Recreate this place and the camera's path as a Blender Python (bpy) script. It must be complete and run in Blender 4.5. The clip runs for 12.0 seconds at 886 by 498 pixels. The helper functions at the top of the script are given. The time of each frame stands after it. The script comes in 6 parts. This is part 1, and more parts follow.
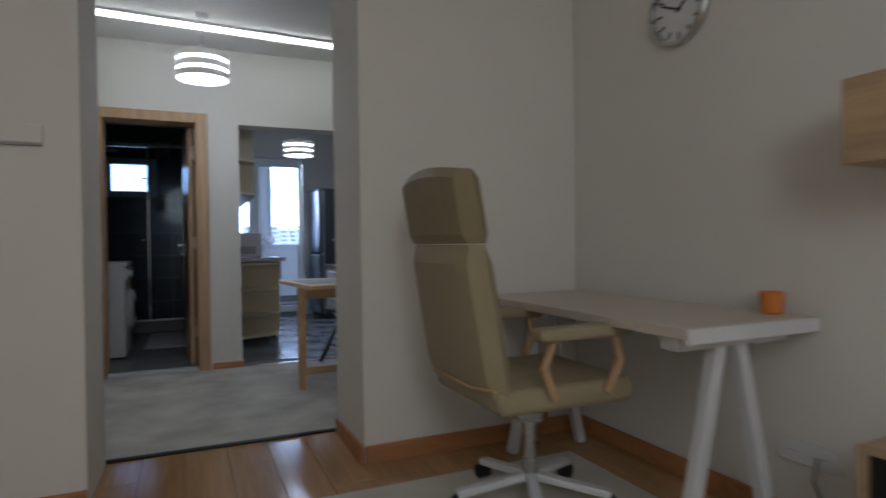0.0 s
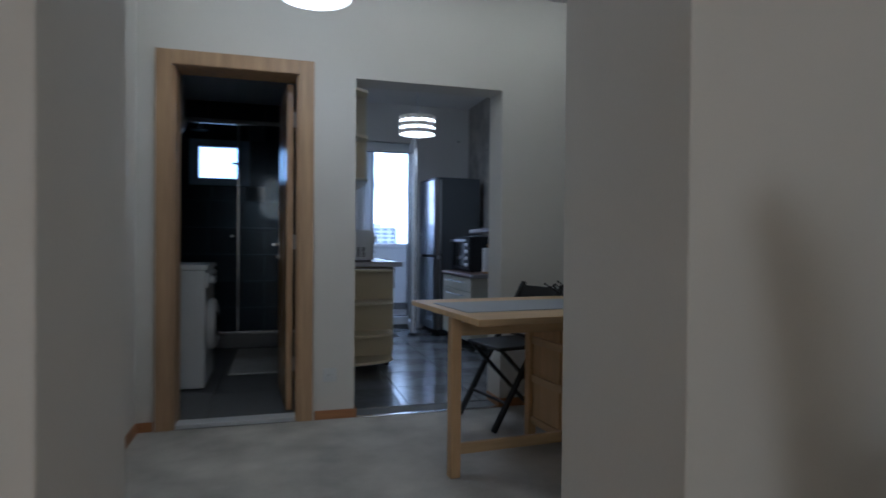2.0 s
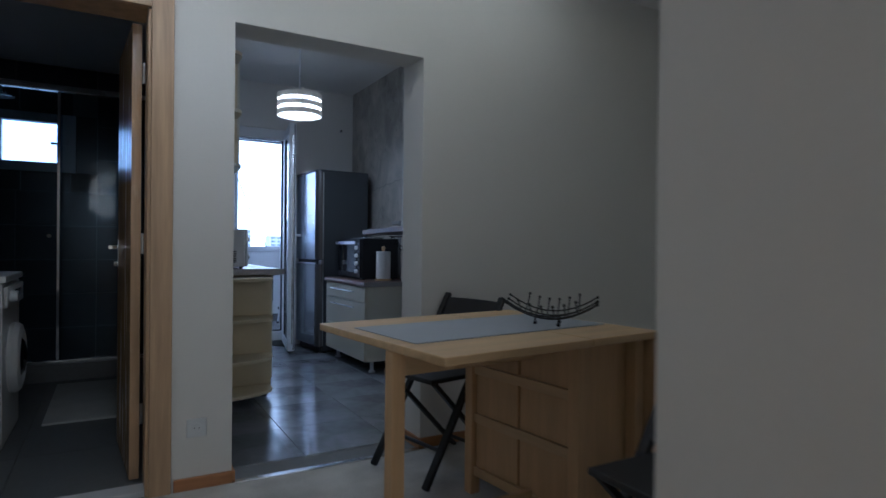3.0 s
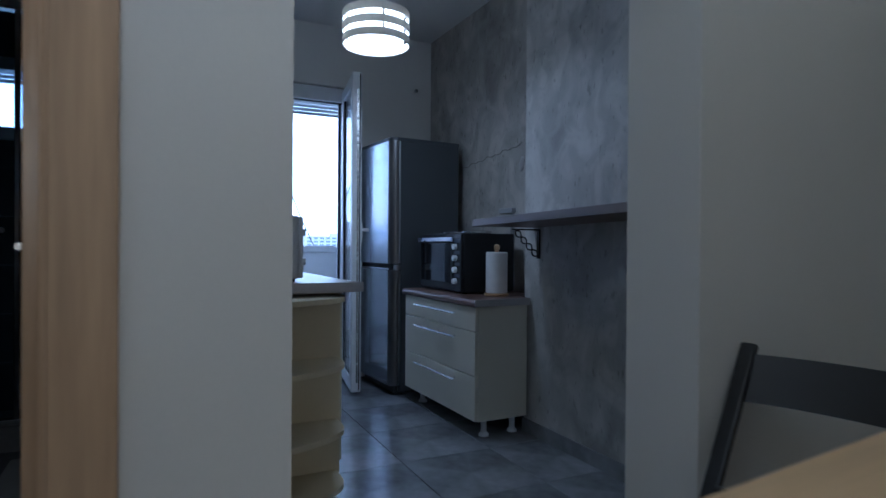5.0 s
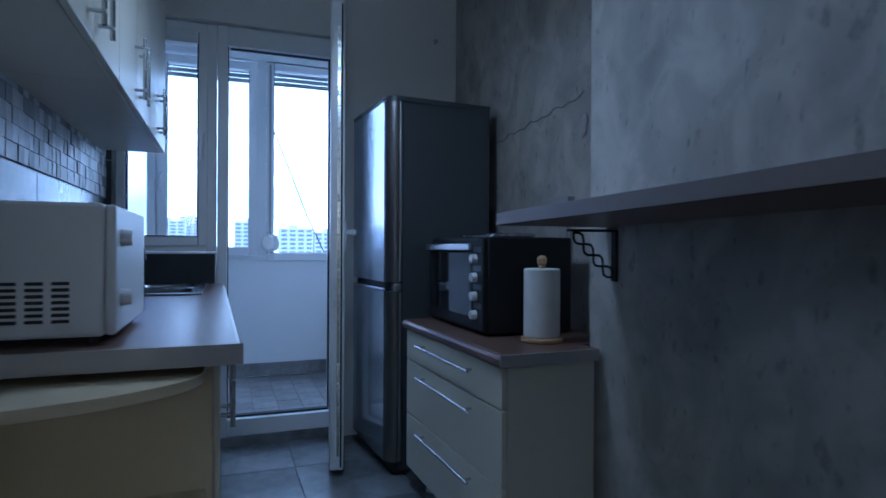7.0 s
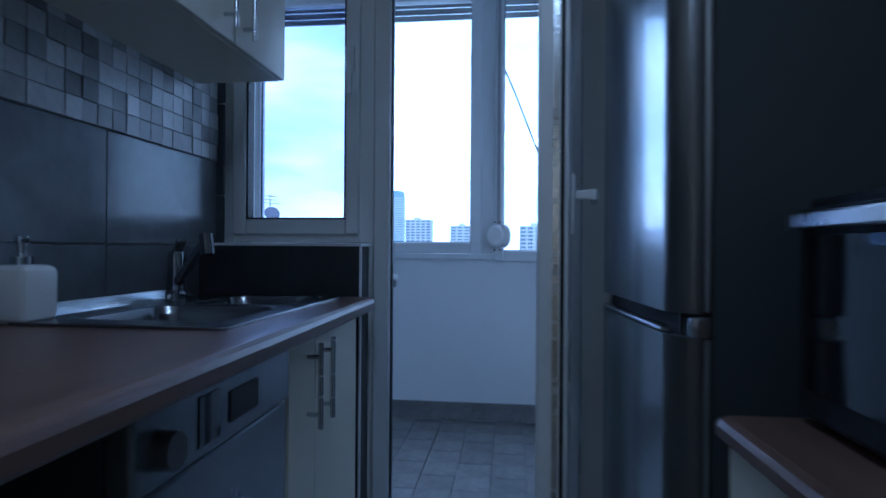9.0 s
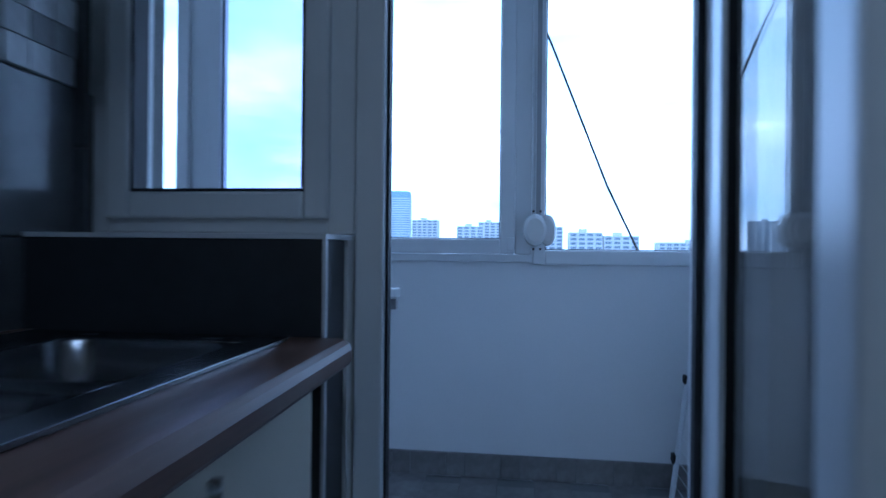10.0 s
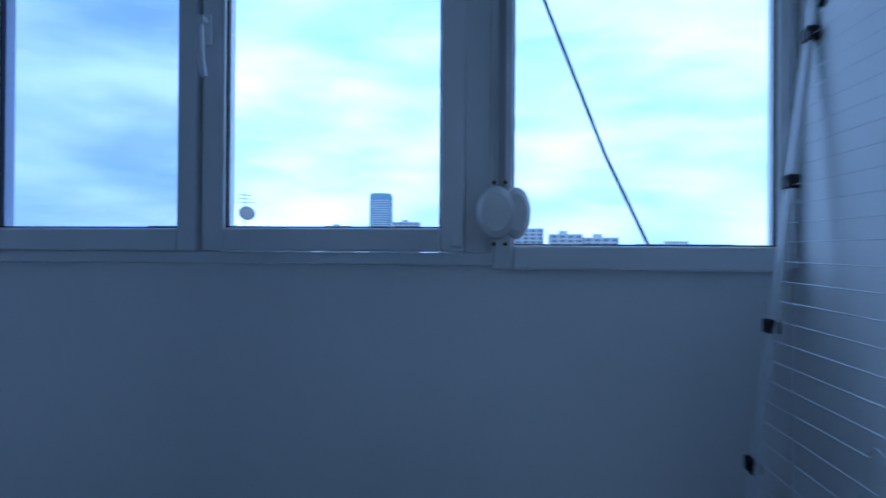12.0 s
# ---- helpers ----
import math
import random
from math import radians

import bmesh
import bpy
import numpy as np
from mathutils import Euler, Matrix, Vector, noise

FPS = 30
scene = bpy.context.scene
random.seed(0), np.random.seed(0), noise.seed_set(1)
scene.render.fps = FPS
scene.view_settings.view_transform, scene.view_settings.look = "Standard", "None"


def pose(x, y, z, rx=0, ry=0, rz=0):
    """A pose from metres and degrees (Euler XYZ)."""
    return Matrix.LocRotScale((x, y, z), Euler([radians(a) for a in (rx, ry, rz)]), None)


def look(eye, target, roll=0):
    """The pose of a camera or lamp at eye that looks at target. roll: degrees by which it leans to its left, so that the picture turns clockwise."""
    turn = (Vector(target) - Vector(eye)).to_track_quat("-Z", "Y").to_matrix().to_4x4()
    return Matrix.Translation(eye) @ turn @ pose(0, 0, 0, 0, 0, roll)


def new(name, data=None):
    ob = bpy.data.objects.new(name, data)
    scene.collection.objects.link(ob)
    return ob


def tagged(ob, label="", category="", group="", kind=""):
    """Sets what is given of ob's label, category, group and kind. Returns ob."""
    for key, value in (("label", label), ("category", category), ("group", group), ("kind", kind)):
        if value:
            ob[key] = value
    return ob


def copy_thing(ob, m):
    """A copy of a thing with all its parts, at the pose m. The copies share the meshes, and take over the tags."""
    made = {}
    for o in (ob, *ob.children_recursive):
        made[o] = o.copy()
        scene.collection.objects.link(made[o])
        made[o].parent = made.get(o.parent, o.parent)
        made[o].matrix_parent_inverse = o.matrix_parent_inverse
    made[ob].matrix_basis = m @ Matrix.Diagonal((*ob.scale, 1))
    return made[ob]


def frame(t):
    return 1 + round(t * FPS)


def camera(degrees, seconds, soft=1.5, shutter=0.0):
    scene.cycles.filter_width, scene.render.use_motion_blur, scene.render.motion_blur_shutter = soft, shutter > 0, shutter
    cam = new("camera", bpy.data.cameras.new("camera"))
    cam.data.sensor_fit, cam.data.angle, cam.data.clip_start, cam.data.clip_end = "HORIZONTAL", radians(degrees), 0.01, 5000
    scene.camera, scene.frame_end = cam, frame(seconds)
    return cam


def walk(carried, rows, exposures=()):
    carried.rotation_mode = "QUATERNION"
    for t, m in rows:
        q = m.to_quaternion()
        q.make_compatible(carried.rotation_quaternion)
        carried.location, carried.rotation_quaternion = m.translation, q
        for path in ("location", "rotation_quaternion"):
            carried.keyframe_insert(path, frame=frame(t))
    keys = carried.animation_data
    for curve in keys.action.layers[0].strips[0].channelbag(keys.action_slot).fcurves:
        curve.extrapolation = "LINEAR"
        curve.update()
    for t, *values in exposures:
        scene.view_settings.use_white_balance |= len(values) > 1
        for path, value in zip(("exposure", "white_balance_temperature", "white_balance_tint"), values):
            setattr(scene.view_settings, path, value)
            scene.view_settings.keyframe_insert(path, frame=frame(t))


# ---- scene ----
cam = camera(74.4, 12.0, 1.5, 0.5)
PATH = [
    (0, (0.277, 0.377, 1.024), (1.081, 2.209, 1.001), -0.8),
    (0.5, (0.33, 0.741, 1.015), (0.85, 2.672, 1.003), -0.2),
    (1, (0.342, 1.236, 1.047), (0.751, 3.193, 1.021), -0.1),
    (1.5, (0.344, 1.658, 1.055), (0.69, 3.628, 1.035), 0.1),
    (2, (0.244, 2.035, 1.056), (0.789, 3.96, 1.033), 0.5),
    (2.5, (0.171, 2.408, 1.062), (1.081, 4.189, 1.044), 0.7),
    (2.7, (0.189, 2.579, 1.055), (1.168, 4.323, 1.045), 0.8),
    (4.3, (0.39, 4.044, 1.045), (1.372, 5.786, 1.042), 0.0),
    (4.5, (0.42, 4.218, 1.043), (1.337, 5.995, 1.042), 0.0),
    (5, (0.492, 4.587, 1.038), (1.375, 6.382, 1.027), 0.4),
    (5.5, (0.675, 4.907, 1.027), (1.547, 6.707, 1.021), 0.5),
    (6, (0.89, 5.206, 1.06), (1.707, 7.031, 1.054), 0.3),
    (6.5, (1.074, 5.45, 1.074), (1.806, 7.312, 1.071), 0.4),
    (6.7, (1.134, 5.545, 1.077), (1.871, 7.405, 1.072), 0.3),
    (8.3, (1.652, 6.563, 1.032), (1.69, 8.564, 1.039), 0.2),
    (8.5, (1.692, 6.734, 1.031), (1.618, 8.733, 1.037), 0.2),
    (9, (1.631, 7.182, 1.029), (1.398, 9.168, 1.03), 0.4),
    (9.5, (1.558, 7.556, 1.038), (1.267, 9.535, 1.041), 0.2),
    (10, (1.476, 8.023, 1.022), (1.221, 10.007, 1.024), 0.6),
    (10.5, (1.428, 8.37, 1.023), (1.432, 10.37, 1.026), 0.5),
    (11, (1.445, 8.633, 1.001), (1.594, 10.628, 1.012), 0.5),
    (11.5, (1.513, 8.795, 1.007), (1.603, 10.793, 1.018), 0.4),
    (12, (1.552, 8.972, 1.007), (1.36, 10.963, 1.017), 0.4),
]
EXPOSURES = [(0, 0.5, 4800, 11), (0.5, 0.25, 4780, 11), (1, 0.25, 4750, 11), (1.5, 0.22, 4700, 10), (2.5, 0.4, 4600, 10), (4.5, 0.42, 4450, 9), (5.5, 0.28, 4330, 8), (6.5, 0.38, 4200, 7), (8.3, -0.3, 4150, 6), (9.5, -0.32, 4150, 5), (10.5, -0.42, 4150, 5), (11, -0.75, 4200, 4), (11.5, -1.0, 4150, 4), (12, -1.3, 4050, 4)]
walk(cam, [(t, look(eye, target, roll)) for t, eye, target, roll in PATH], EXPOSURES)

SKY = 0.15
HALL_W, KIT_W, LIV_W = 0.44, 2.1, 42.0
LAMP_GLOW, LED_GLOW = 5.0, 5.0
WARM = (1.0, 0.85, 0.62)

# ---------- world and large lights ----------
world = bpy.data.worlds.new("sky")
scene.world = world
world.use_nodes = True
wt = world.node_tree
wt.nodes.clear()
w_out = wt.nodes.new("ShaderNodeOutputWorld")
w_bg = wt.nodes.new("ShaderNodeBackground")
w_sky = wt.nodes.new("ShaderNodeTexSky")
w_sky.sky_type = "NISHITA"
w_sky.sun_disc = False
w_sky.sun_elevation = radians(38)
w_sky.sun_rotation = radians(150)
w_sky.air_density = 1.4
w_sky.dust_density = 2.0
w_tc = wt.nodes.new("ShaderNodeTexCoord")
w_map = wt.nodes.new("ShaderNodeMapping")
w_map.inputs["Scale"].default_value = (1.6, 1.6, 5.5)
w_n = wt.nodes.new("ShaderNodeTexNoise")
w_n.inputs["Scale"].default_value = 1.7
w_n.inputs["Detail"].default_value = 7
w_n.inputs["Roughness"].default_value = 0.52
w_ramp = wt.nodes.new("ShaderNodeValToRGB")
w_ramp.color_ramp.elements[0].position = 0.38
w_ramp.color_ramp.elements[1].position = 0.66
w_mix = wt.nodes.new("ShaderNodeMix")
w_mix.data_type = "RGBA"
w_mix.inputs["B"].default_value = (30.0, 29.5, 31.5, 1)
w_dim = wt.nodes.new("ShaderNodeMix")
w_dim.data_type = "RGBA"
w_dim.inputs["Factor"].default_value = 0.8
w_dim.inputs["B"].default_value = (20.5, 23.2, 26.3, 1)
wt.links.new(w_tc.outputs["Generated"], w_map.inputs["Vector"])
wt.links.new(w_map.outputs["Vector"], w_n.inputs["Vector"])
wt.links.new(w_n.outputs["Fac"], w_ramp.inputs["Fac"])
wt.links.new(w_sky.outputs["Color"], w_dim.inputs["A"])
wt.links.new(w_dim.outputs["Result"], w_mix.inputs["A"])
wt.links.new(w_ramp.outputs["Color"], w_mix.inputs["Factor"])
w_n2 = wt.nodes.new("ShaderNodeTexNoise")
w_n2.inputs["Scale"].default_value = 3.1
w_n2.inputs["Detail"].default_value = 6
wt.links.new(w_map.outputs["Vector"], w_n2.inputs["Vector"])
w_grey = wt.nodes.new("ShaderNodeValToRGB")
w_grey.color_ramp.elements[0].position, w_grey.color_ramp.elements[1].position = 0.36, 0.58
w_grey.color_ramp.elements[0].color, w_grey.color_ramp.elements[1].color = (0.76, 0.79, 0.85, 1), (1, 1, 1, 1)
wt.links.new(w_n2.outputs["Fac"], w_grey.inputs["Fac"])
w_mul = wt.nodes.new("ShaderNodeMix")
w_mul.data_type, w_mul.blend_type = "RGBA", "MULTIPLY"
w_mul.inputs["Factor"].default_value = 1.0
wt.links.new(w_mix.outputs["Result"], w_mul.inputs["A"])
wt.links.new(w_grey.outputs["Color"], w_mul.inputs["B"])
wt.links.new(w_mul.outputs["Result"], w_bg.inputs["Color"])
w_bg.inputs["Strength"].default_value = SKY
wt.links.new(w_bg.outputs["Background"], w_out.inputs["Surface"])

sun = new("sun", bpy.data.lights.new("sun", "SUN"))
sun.data.energy = 0.6
sun.data.angle = radians(12)
sun.data.color = (1.0, 0.96, 0.9)
sun.matrix_world = look((0, 0, 30), (0.4 * 30, 0.66 * 30, 30 - 0.62 * 30))


def disk_lamp(name, place, size, watts, colour):
    lamp = new(name, bpy.data.lights.new(name, "AREA"))
    lamp.data.shape, lamp.data.size = "DISK", size
    lamp.data.energy, lamp.data.color = watts, colour
    lamp.matrix_world = look(place, (place[0], place[1] + 0.001, 0))
    return lamp


disk_lamp("hall_bulb", (0.40, 4.80, 2.175), 0.26, HALL_W, WARM)
disk_lamp("kitchen_bulb", (1.525, 7.50, 2.075), 0.26, KIT_W, (0.95, 0.97, 1.0))
# added point lamp, always out of view, that brightens the living room walls
living_fill = new("living_room_fill", bpy.data.lights.new("living_room_fill", "POINT"))
living_fill.data.energy, living_fill.data.color, living_fill.data.shadow_soft_size = LIV_W, WARM, 0.5
living_fill.location = (0.2, -1.2, 2.1)


# ---------- materials ----------
def mat(name, col, rough=0.5, metal=0.0, var=0.10, scale=3.0, grain=60.0, bump=0.02, stretch=(1, 1, 1), coat=0.0, rvar=0.08, per_piece=0.0):
    m = bpy.data.materials.new(name)
    m.use_nodes = True
    t = m.node_tree
    b = t.nodes["Principled BSDF"]
    tc = t.nodes.new("ShaderNodeTexCoord")
    mp = t.nodes.new("ShaderNodeMapping")
    mp.inputs["Scale"].default_value = stretch
    t.links.new(tc.outputs["Object"], mp.inputs["Vector"])
    n1 = t.nodes.new("ShaderNodeTexNoise")
    n1.inputs["Scale"].default_value, n1.inputs["Detail"].default_value = scale, 5
    n2 = t.nodes.new("ShaderNodeTexNoise")
    n2.inputs["Scale"].default_value, n2.inputs["Detail"].default_value = grain, 4
    for n in (n1, n2):
        t.links.new(mp.outputs["Vector"], n.inputs["Vector"])
    mx = t.nodes.new("ShaderNodeMath")
    mx.operation = "MULTIPLY_ADD"
    mx.inputs[1].default_value = 0.4
    t.links.new(n2.outputs["Fac"], mx.inputs[0])
    t.links.new(n1.outputs["Fac"], mx.inputs[2])
    rp = t.nodes.new("ShaderNodeMapRange")
    rp.inputs["From Min"].default_value, rp.inputs["From Max"].default_value = 0.45, 0.95
    t.links.new(mx.outputs[0], rp.inputs["Value"])
    cm = t.nodes.new("ShaderNodeMix")
    cm.data_type = "RGBA"
    cm.inputs["A"].default_value = (*[c * (1 - var) for c in col], 1)
    cm.inputs["B"].default_value = (*[min(1, c * (1 + var)) for c in col], 1)
    t.links.new(rp.outputs["Result"], cm.inputs["Factor"])
    last = cm.outputs["Result"]
    if per_piece:
        oi = t.nodes.new("ShaderNodeObjectInfo")
        pr = t.nodes.new("ShaderNodeMapRange")
        pr.inputs["To Min"].default_value, pr.inputs["To Max"].default_value = 1 - per_piece, 1 + per_piece
        t.links.new(oi.outputs["Random"], pr.inputs["Value"])
        if per_piece < 0:
            pr = t.nodes.new("ShaderNodeValToRGB")
            pr.color_ramp.interpolation = "CONSTANT"
            for pos, v in ((0.0, 0.36), (0.16, 0.55), (0.32, 0.85), (0.62, 1.0), (0.85, 1.15)):
                e = pr.color_ramp.elements[0] if pos == 0.0 else pr.color_ramp.elements.new(pos)
                e.color = (v, v, v, 1)
            pr.color_ramp.elements[-1].position = 0.999
            t.links.new(oi.outputs["Random"], pr.inputs["Fac"])
        hs = t.nodes.new("ShaderNodeHueSaturation")
        t.links.new(pr.outputs[0], hs.inputs["Value"])
        t.links.new(last, hs.inputs["Color"])
        last = hs.outputs["Color"]
    t.links.new(last, b.inputs["Base Color"])
    b.inputs["Metallic"].default_value = metal
    rr = t.nodes.new("ShaderNodeMapRange")
    rr.inputs["To Min"].default_value, rr.inputs["To Max"].default_value = max(0.02, rough - rvar), min(1, rough + rvar)
    t.links.new(n1.outputs["Fac"], rr.inputs["Value"])
    t.links.new(rr.outputs["Result"], b.inputs["Roughness"])
    b.inputs["Coat Weight"].default_value = coat
    if bump:
        bp = t.nodes.new("ShaderNodeBump")
        bp.inputs["Strength"].default_value, bp.inputs["Distance"].default_value = min(1, bump * 10), 0.003
        t.links.new(mx.outputs[0], bp.inputs["Height"])
        t.links.new(bp.outputs["Normal"], b.inputs["Normal"])
    return m


def wood(name, col, axis=1, rough=0.4, var=0.22, per_piece=0.0):
    s = [14, 14, 14]
    s[axis] = 0.9
    return mat(name, col, rough, 0, var, 1.6, 7, 0.008, tuple(s), 0.0, 0.06, per_piece)


def glass(name, tint=(1, 1, 1), gloss=0.035):
    m = bpy.data.materials.new(name)
    m.use_nodes = True
    t = m.node_tree
    t.nodes.clear()
    o = t.nodes.new("ShaderNodeOutputMaterial")
    tr = t.nodes.new("ShaderNodeBsdfTransparent")
    tr.inputs["Color"].default_value = (*tint, 1)
    gl = t.nodes.new("ShaderNodeBsdfGlossy")
    gl.inputs["Roughness"].default_value = 0.015
    fr = t.nodes.new("ShaderNodeLayerWeight")
    fr.inputs["Blend"].default_value = 0.5
    pw = t.nodes.new("ShaderNodeMath")
    pw.operation = "POWER"
    pw.inputs[1].default_value = 4.5
    t.links.new(fr.outputs["Facing"], pw.inputs[0])
    ma = t.nodes.new("ShaderNodeMath")
    ma.operation = "MULTIPLY_ADD"
    ma.inputs[1].default_value, ma.inputs[2].default_value = 0.62, gloss
    ma.use_clamp = True
    mx = t.nodes.new("ShaderNodeMixShader")
    t.links.new(pw.outputs[0], ma.inputs[0])
    t.links.new(ma.outputs[0], mx.inputs["Fac"])
    t.links.new(tr.outputs[0], mx.inputs[1])
    t.links.new(gl.outputs[0], mx.inputs[2])
    t.links.new(mx.outputs[0], o.inputs["Surface"])
    return m


def glow(name, col, strength):
    m = bpy.data.materials.new(name)
    m.use_nodes = True
    b = m.node_tree.nodes["Principled BSDF"]
    b.inputs["Base Color"].default_value = (0.8, 0.8, 0.8, 1)
    b.inputs["Emission Color"].default_value = (*col, 1)
    b.inputs["Emission Strength"].default_value = strength
    return m


def sheer(name, col, share):
    m = mat(name, col, 0.5, 0, 0.02, 3, 80, 0)
    t = m.node_tree
    tl = t.nodes.new("ShaderNodeBsdfTranslucent")
    tl.inputs["Color"].default_value = (*col, 1)
    mx = t.nodes.new("ShaderNodeMixShader")
    mx.inputs["Fac"].default_value = share
    t.links.new(t.nodes["Principled BSDF"].outputs[0], mx.inputs[1])
    t.links.new(tl.outputs[0], mx.inputs[2])
    t.links.new(mx.outputs[0], t.nodes["Material Output"].inputs["Surface"])
    return m


def concrete(name, tone):
    m = mat(name, tone, 0.6, 0, 0.18, 1.3, 7, 0.05)
    t = m.node_tree
    b = t.nodes["Principled BSDF"]
    old = b.inputs["Base Color"].links[0].from_socket
    tc = t.nodes.new("ShaderNodeTexCoord")
    mp = t.nodes.new("ShaderNodeMapping")
    mp.inputs["Scale"].default_value = (1, 1, 0.8)
    mp.inputs["Rotation"].default_value = (0.5, 0, 0)
    t.links.new(tc.outputs["Object"], mp.inputs["Vector"])
    wv = t.nodes.new("ShaderNodeTexNoise")
    wv.inputs["Scale"].default_value, wv.inputs["Detail"].default_value, wv.inputs["Distortion"].default_value = 3.4, 11, 0.6
    t.links.new(mp.outputs["Vector"], wv.inputs["Vector"])
    rp = t.nodes.new("ShaderNodeValToRGB")
    rp.color_ramp.elements[0].position, rp.color_ramp.elements[1].position = 0.34, 0.50
    rp.color_ramp.elements[0].color, rp.color_ramp.elements[1].color = (0.40, 0.395, 0.385, 1), (1, 1, 1, 1)
    t.links.new(wv.outputs["Fac"], rp.inputs["Fac"])
    mp2 = t.nodes.new("ShaderNodeMapping")
    mp2.inputs["Rotation"].default_value = (0.9, 0, 0)
    mp2.inputs["Scale"].default_value = (1, 2.3, 1.2)
    t.links.new(tc.outputs["Object"], mp2.inputs["Vector"])
    sc = t.nodes.new("ShaderNodeTexNoise")
    sc.inputs["Scale"].default_value, sc.inputs["Detail"].default_value = 9, 7
    t.links.new(mp2.outputs["Vector"], sc.inputs["Vector"])
    rp2 = t.nodes.new("ShaderNodeValToRGB")
    rp2.color_ramp.elements[0].position, rp2.color_ramp.elements[1].position = 0.30, 0.37
    rp2.color_ramp.elements[0].color, rp2.color_ramp.elements[1].color = (0.36, 0.355, 0.345, 1), (1, 1, 1, 1)
    t.links.new(sc.outputs["Fac"], rp2.inputs["Fac"])
    m1 = t.nodes.new("ShaderNodeMix")
    m1.data_type, m1.blend_type = "RGBA", "MULTIPLY"
    m1.inputs["Factor"].default_value = 0.42
    t.links.new(old, m1.inputs["A"])
    t.links.new(rp.outputs["Color"], m1.inputs["B"])
    m2 = t.nodes.new("ShaderNodeMix")
    m2.data_type, m2.blend_type = "RGBA", "MULTIPLY"
    m2.inputs["Factor"].default_value = 0.5
    t.links.new(m1.outputs["Result"], m2.inputs["A"])
    t.links.new(rp2.outputs["Color"], m2.inputs["B"])
    # fine trowel scratches and small dark pits
    mp3 = t.nodes.new("ShaderNodeMapping")
    mp3.inputs["Rotation"].default_value = (-0.7, 0, 0)
    mp3.inputs["Scale"].default_value = (1, 5.5, 1.3)
    t.links.new(tc.outputs["Object"], mp3.inputs["Vector"])
    fs = t.nodes.new("ShaderNodeTexNoise")
    fs.inputs["Scale"].default_value, fs.inputs["Detail"].default_value = 14, 6
    t.links.new(mp3.outputs["Vector"], fs.inputs["Vector"])
    rp3 = t.nodes.new("ShaderNodeValToRGB")
    rp3.color_ramp.elements[0].position, rp3.color_ramp.elements[1].position = 0.30, 0.36
    rp3.color_ramp.elements[0].color, rp3.color_ramp.elements[1].color = (0.30, 0.295, 0.285, 1), (1, 1, 1, 1)
    t.links.new(fs.outputs["Fac"], rp3.inputs["Fac"])
    lt = t.nodes.new("ShaderNodeTexNoise")
    lt.inputs["Scale"].default_value, lt.inputs["Detail"].default_value, lt.inputs["Distortion"].default_value = 5.5, 9, 1.2
    t.links.new(mp.outputs["Vector"], lt.inputs["Vector"])
    rp4 = t.nodes.new("ShaderNodeValToRGB")
    rp4.color_ramp.elements[0].position, rp4.color_ramp.elements[1].position = 0.42, 0.62
    rp4.color_ramp.elements[0].color, rp4.color_ramp.elements[1].color = (0.80, 0.80, 0.80, 1), (1.22, 1.22, 1.21, 1)
    t.links.new(lt.outputs["Fac"], rp4.inputs["Fac"])
    last = m2.outputs["Result"]
    for ramp in (rp3, rp4):
        m3 = t.nodes.new("ShaderNodeMix")
        m3.data_type, m3.blend_type = "RGBA", "MULTIPLY"
        m3.inputs["Factor"].default_value = 0.6
        t.links.new(last, m3.inputs["A"])
        t.links.new(ramp.outputs["Color"], m3.inputs["B"])
        last = m3.outputs["Result"]
    t.links.new(last, b.inputs["Base Color"])
    return m


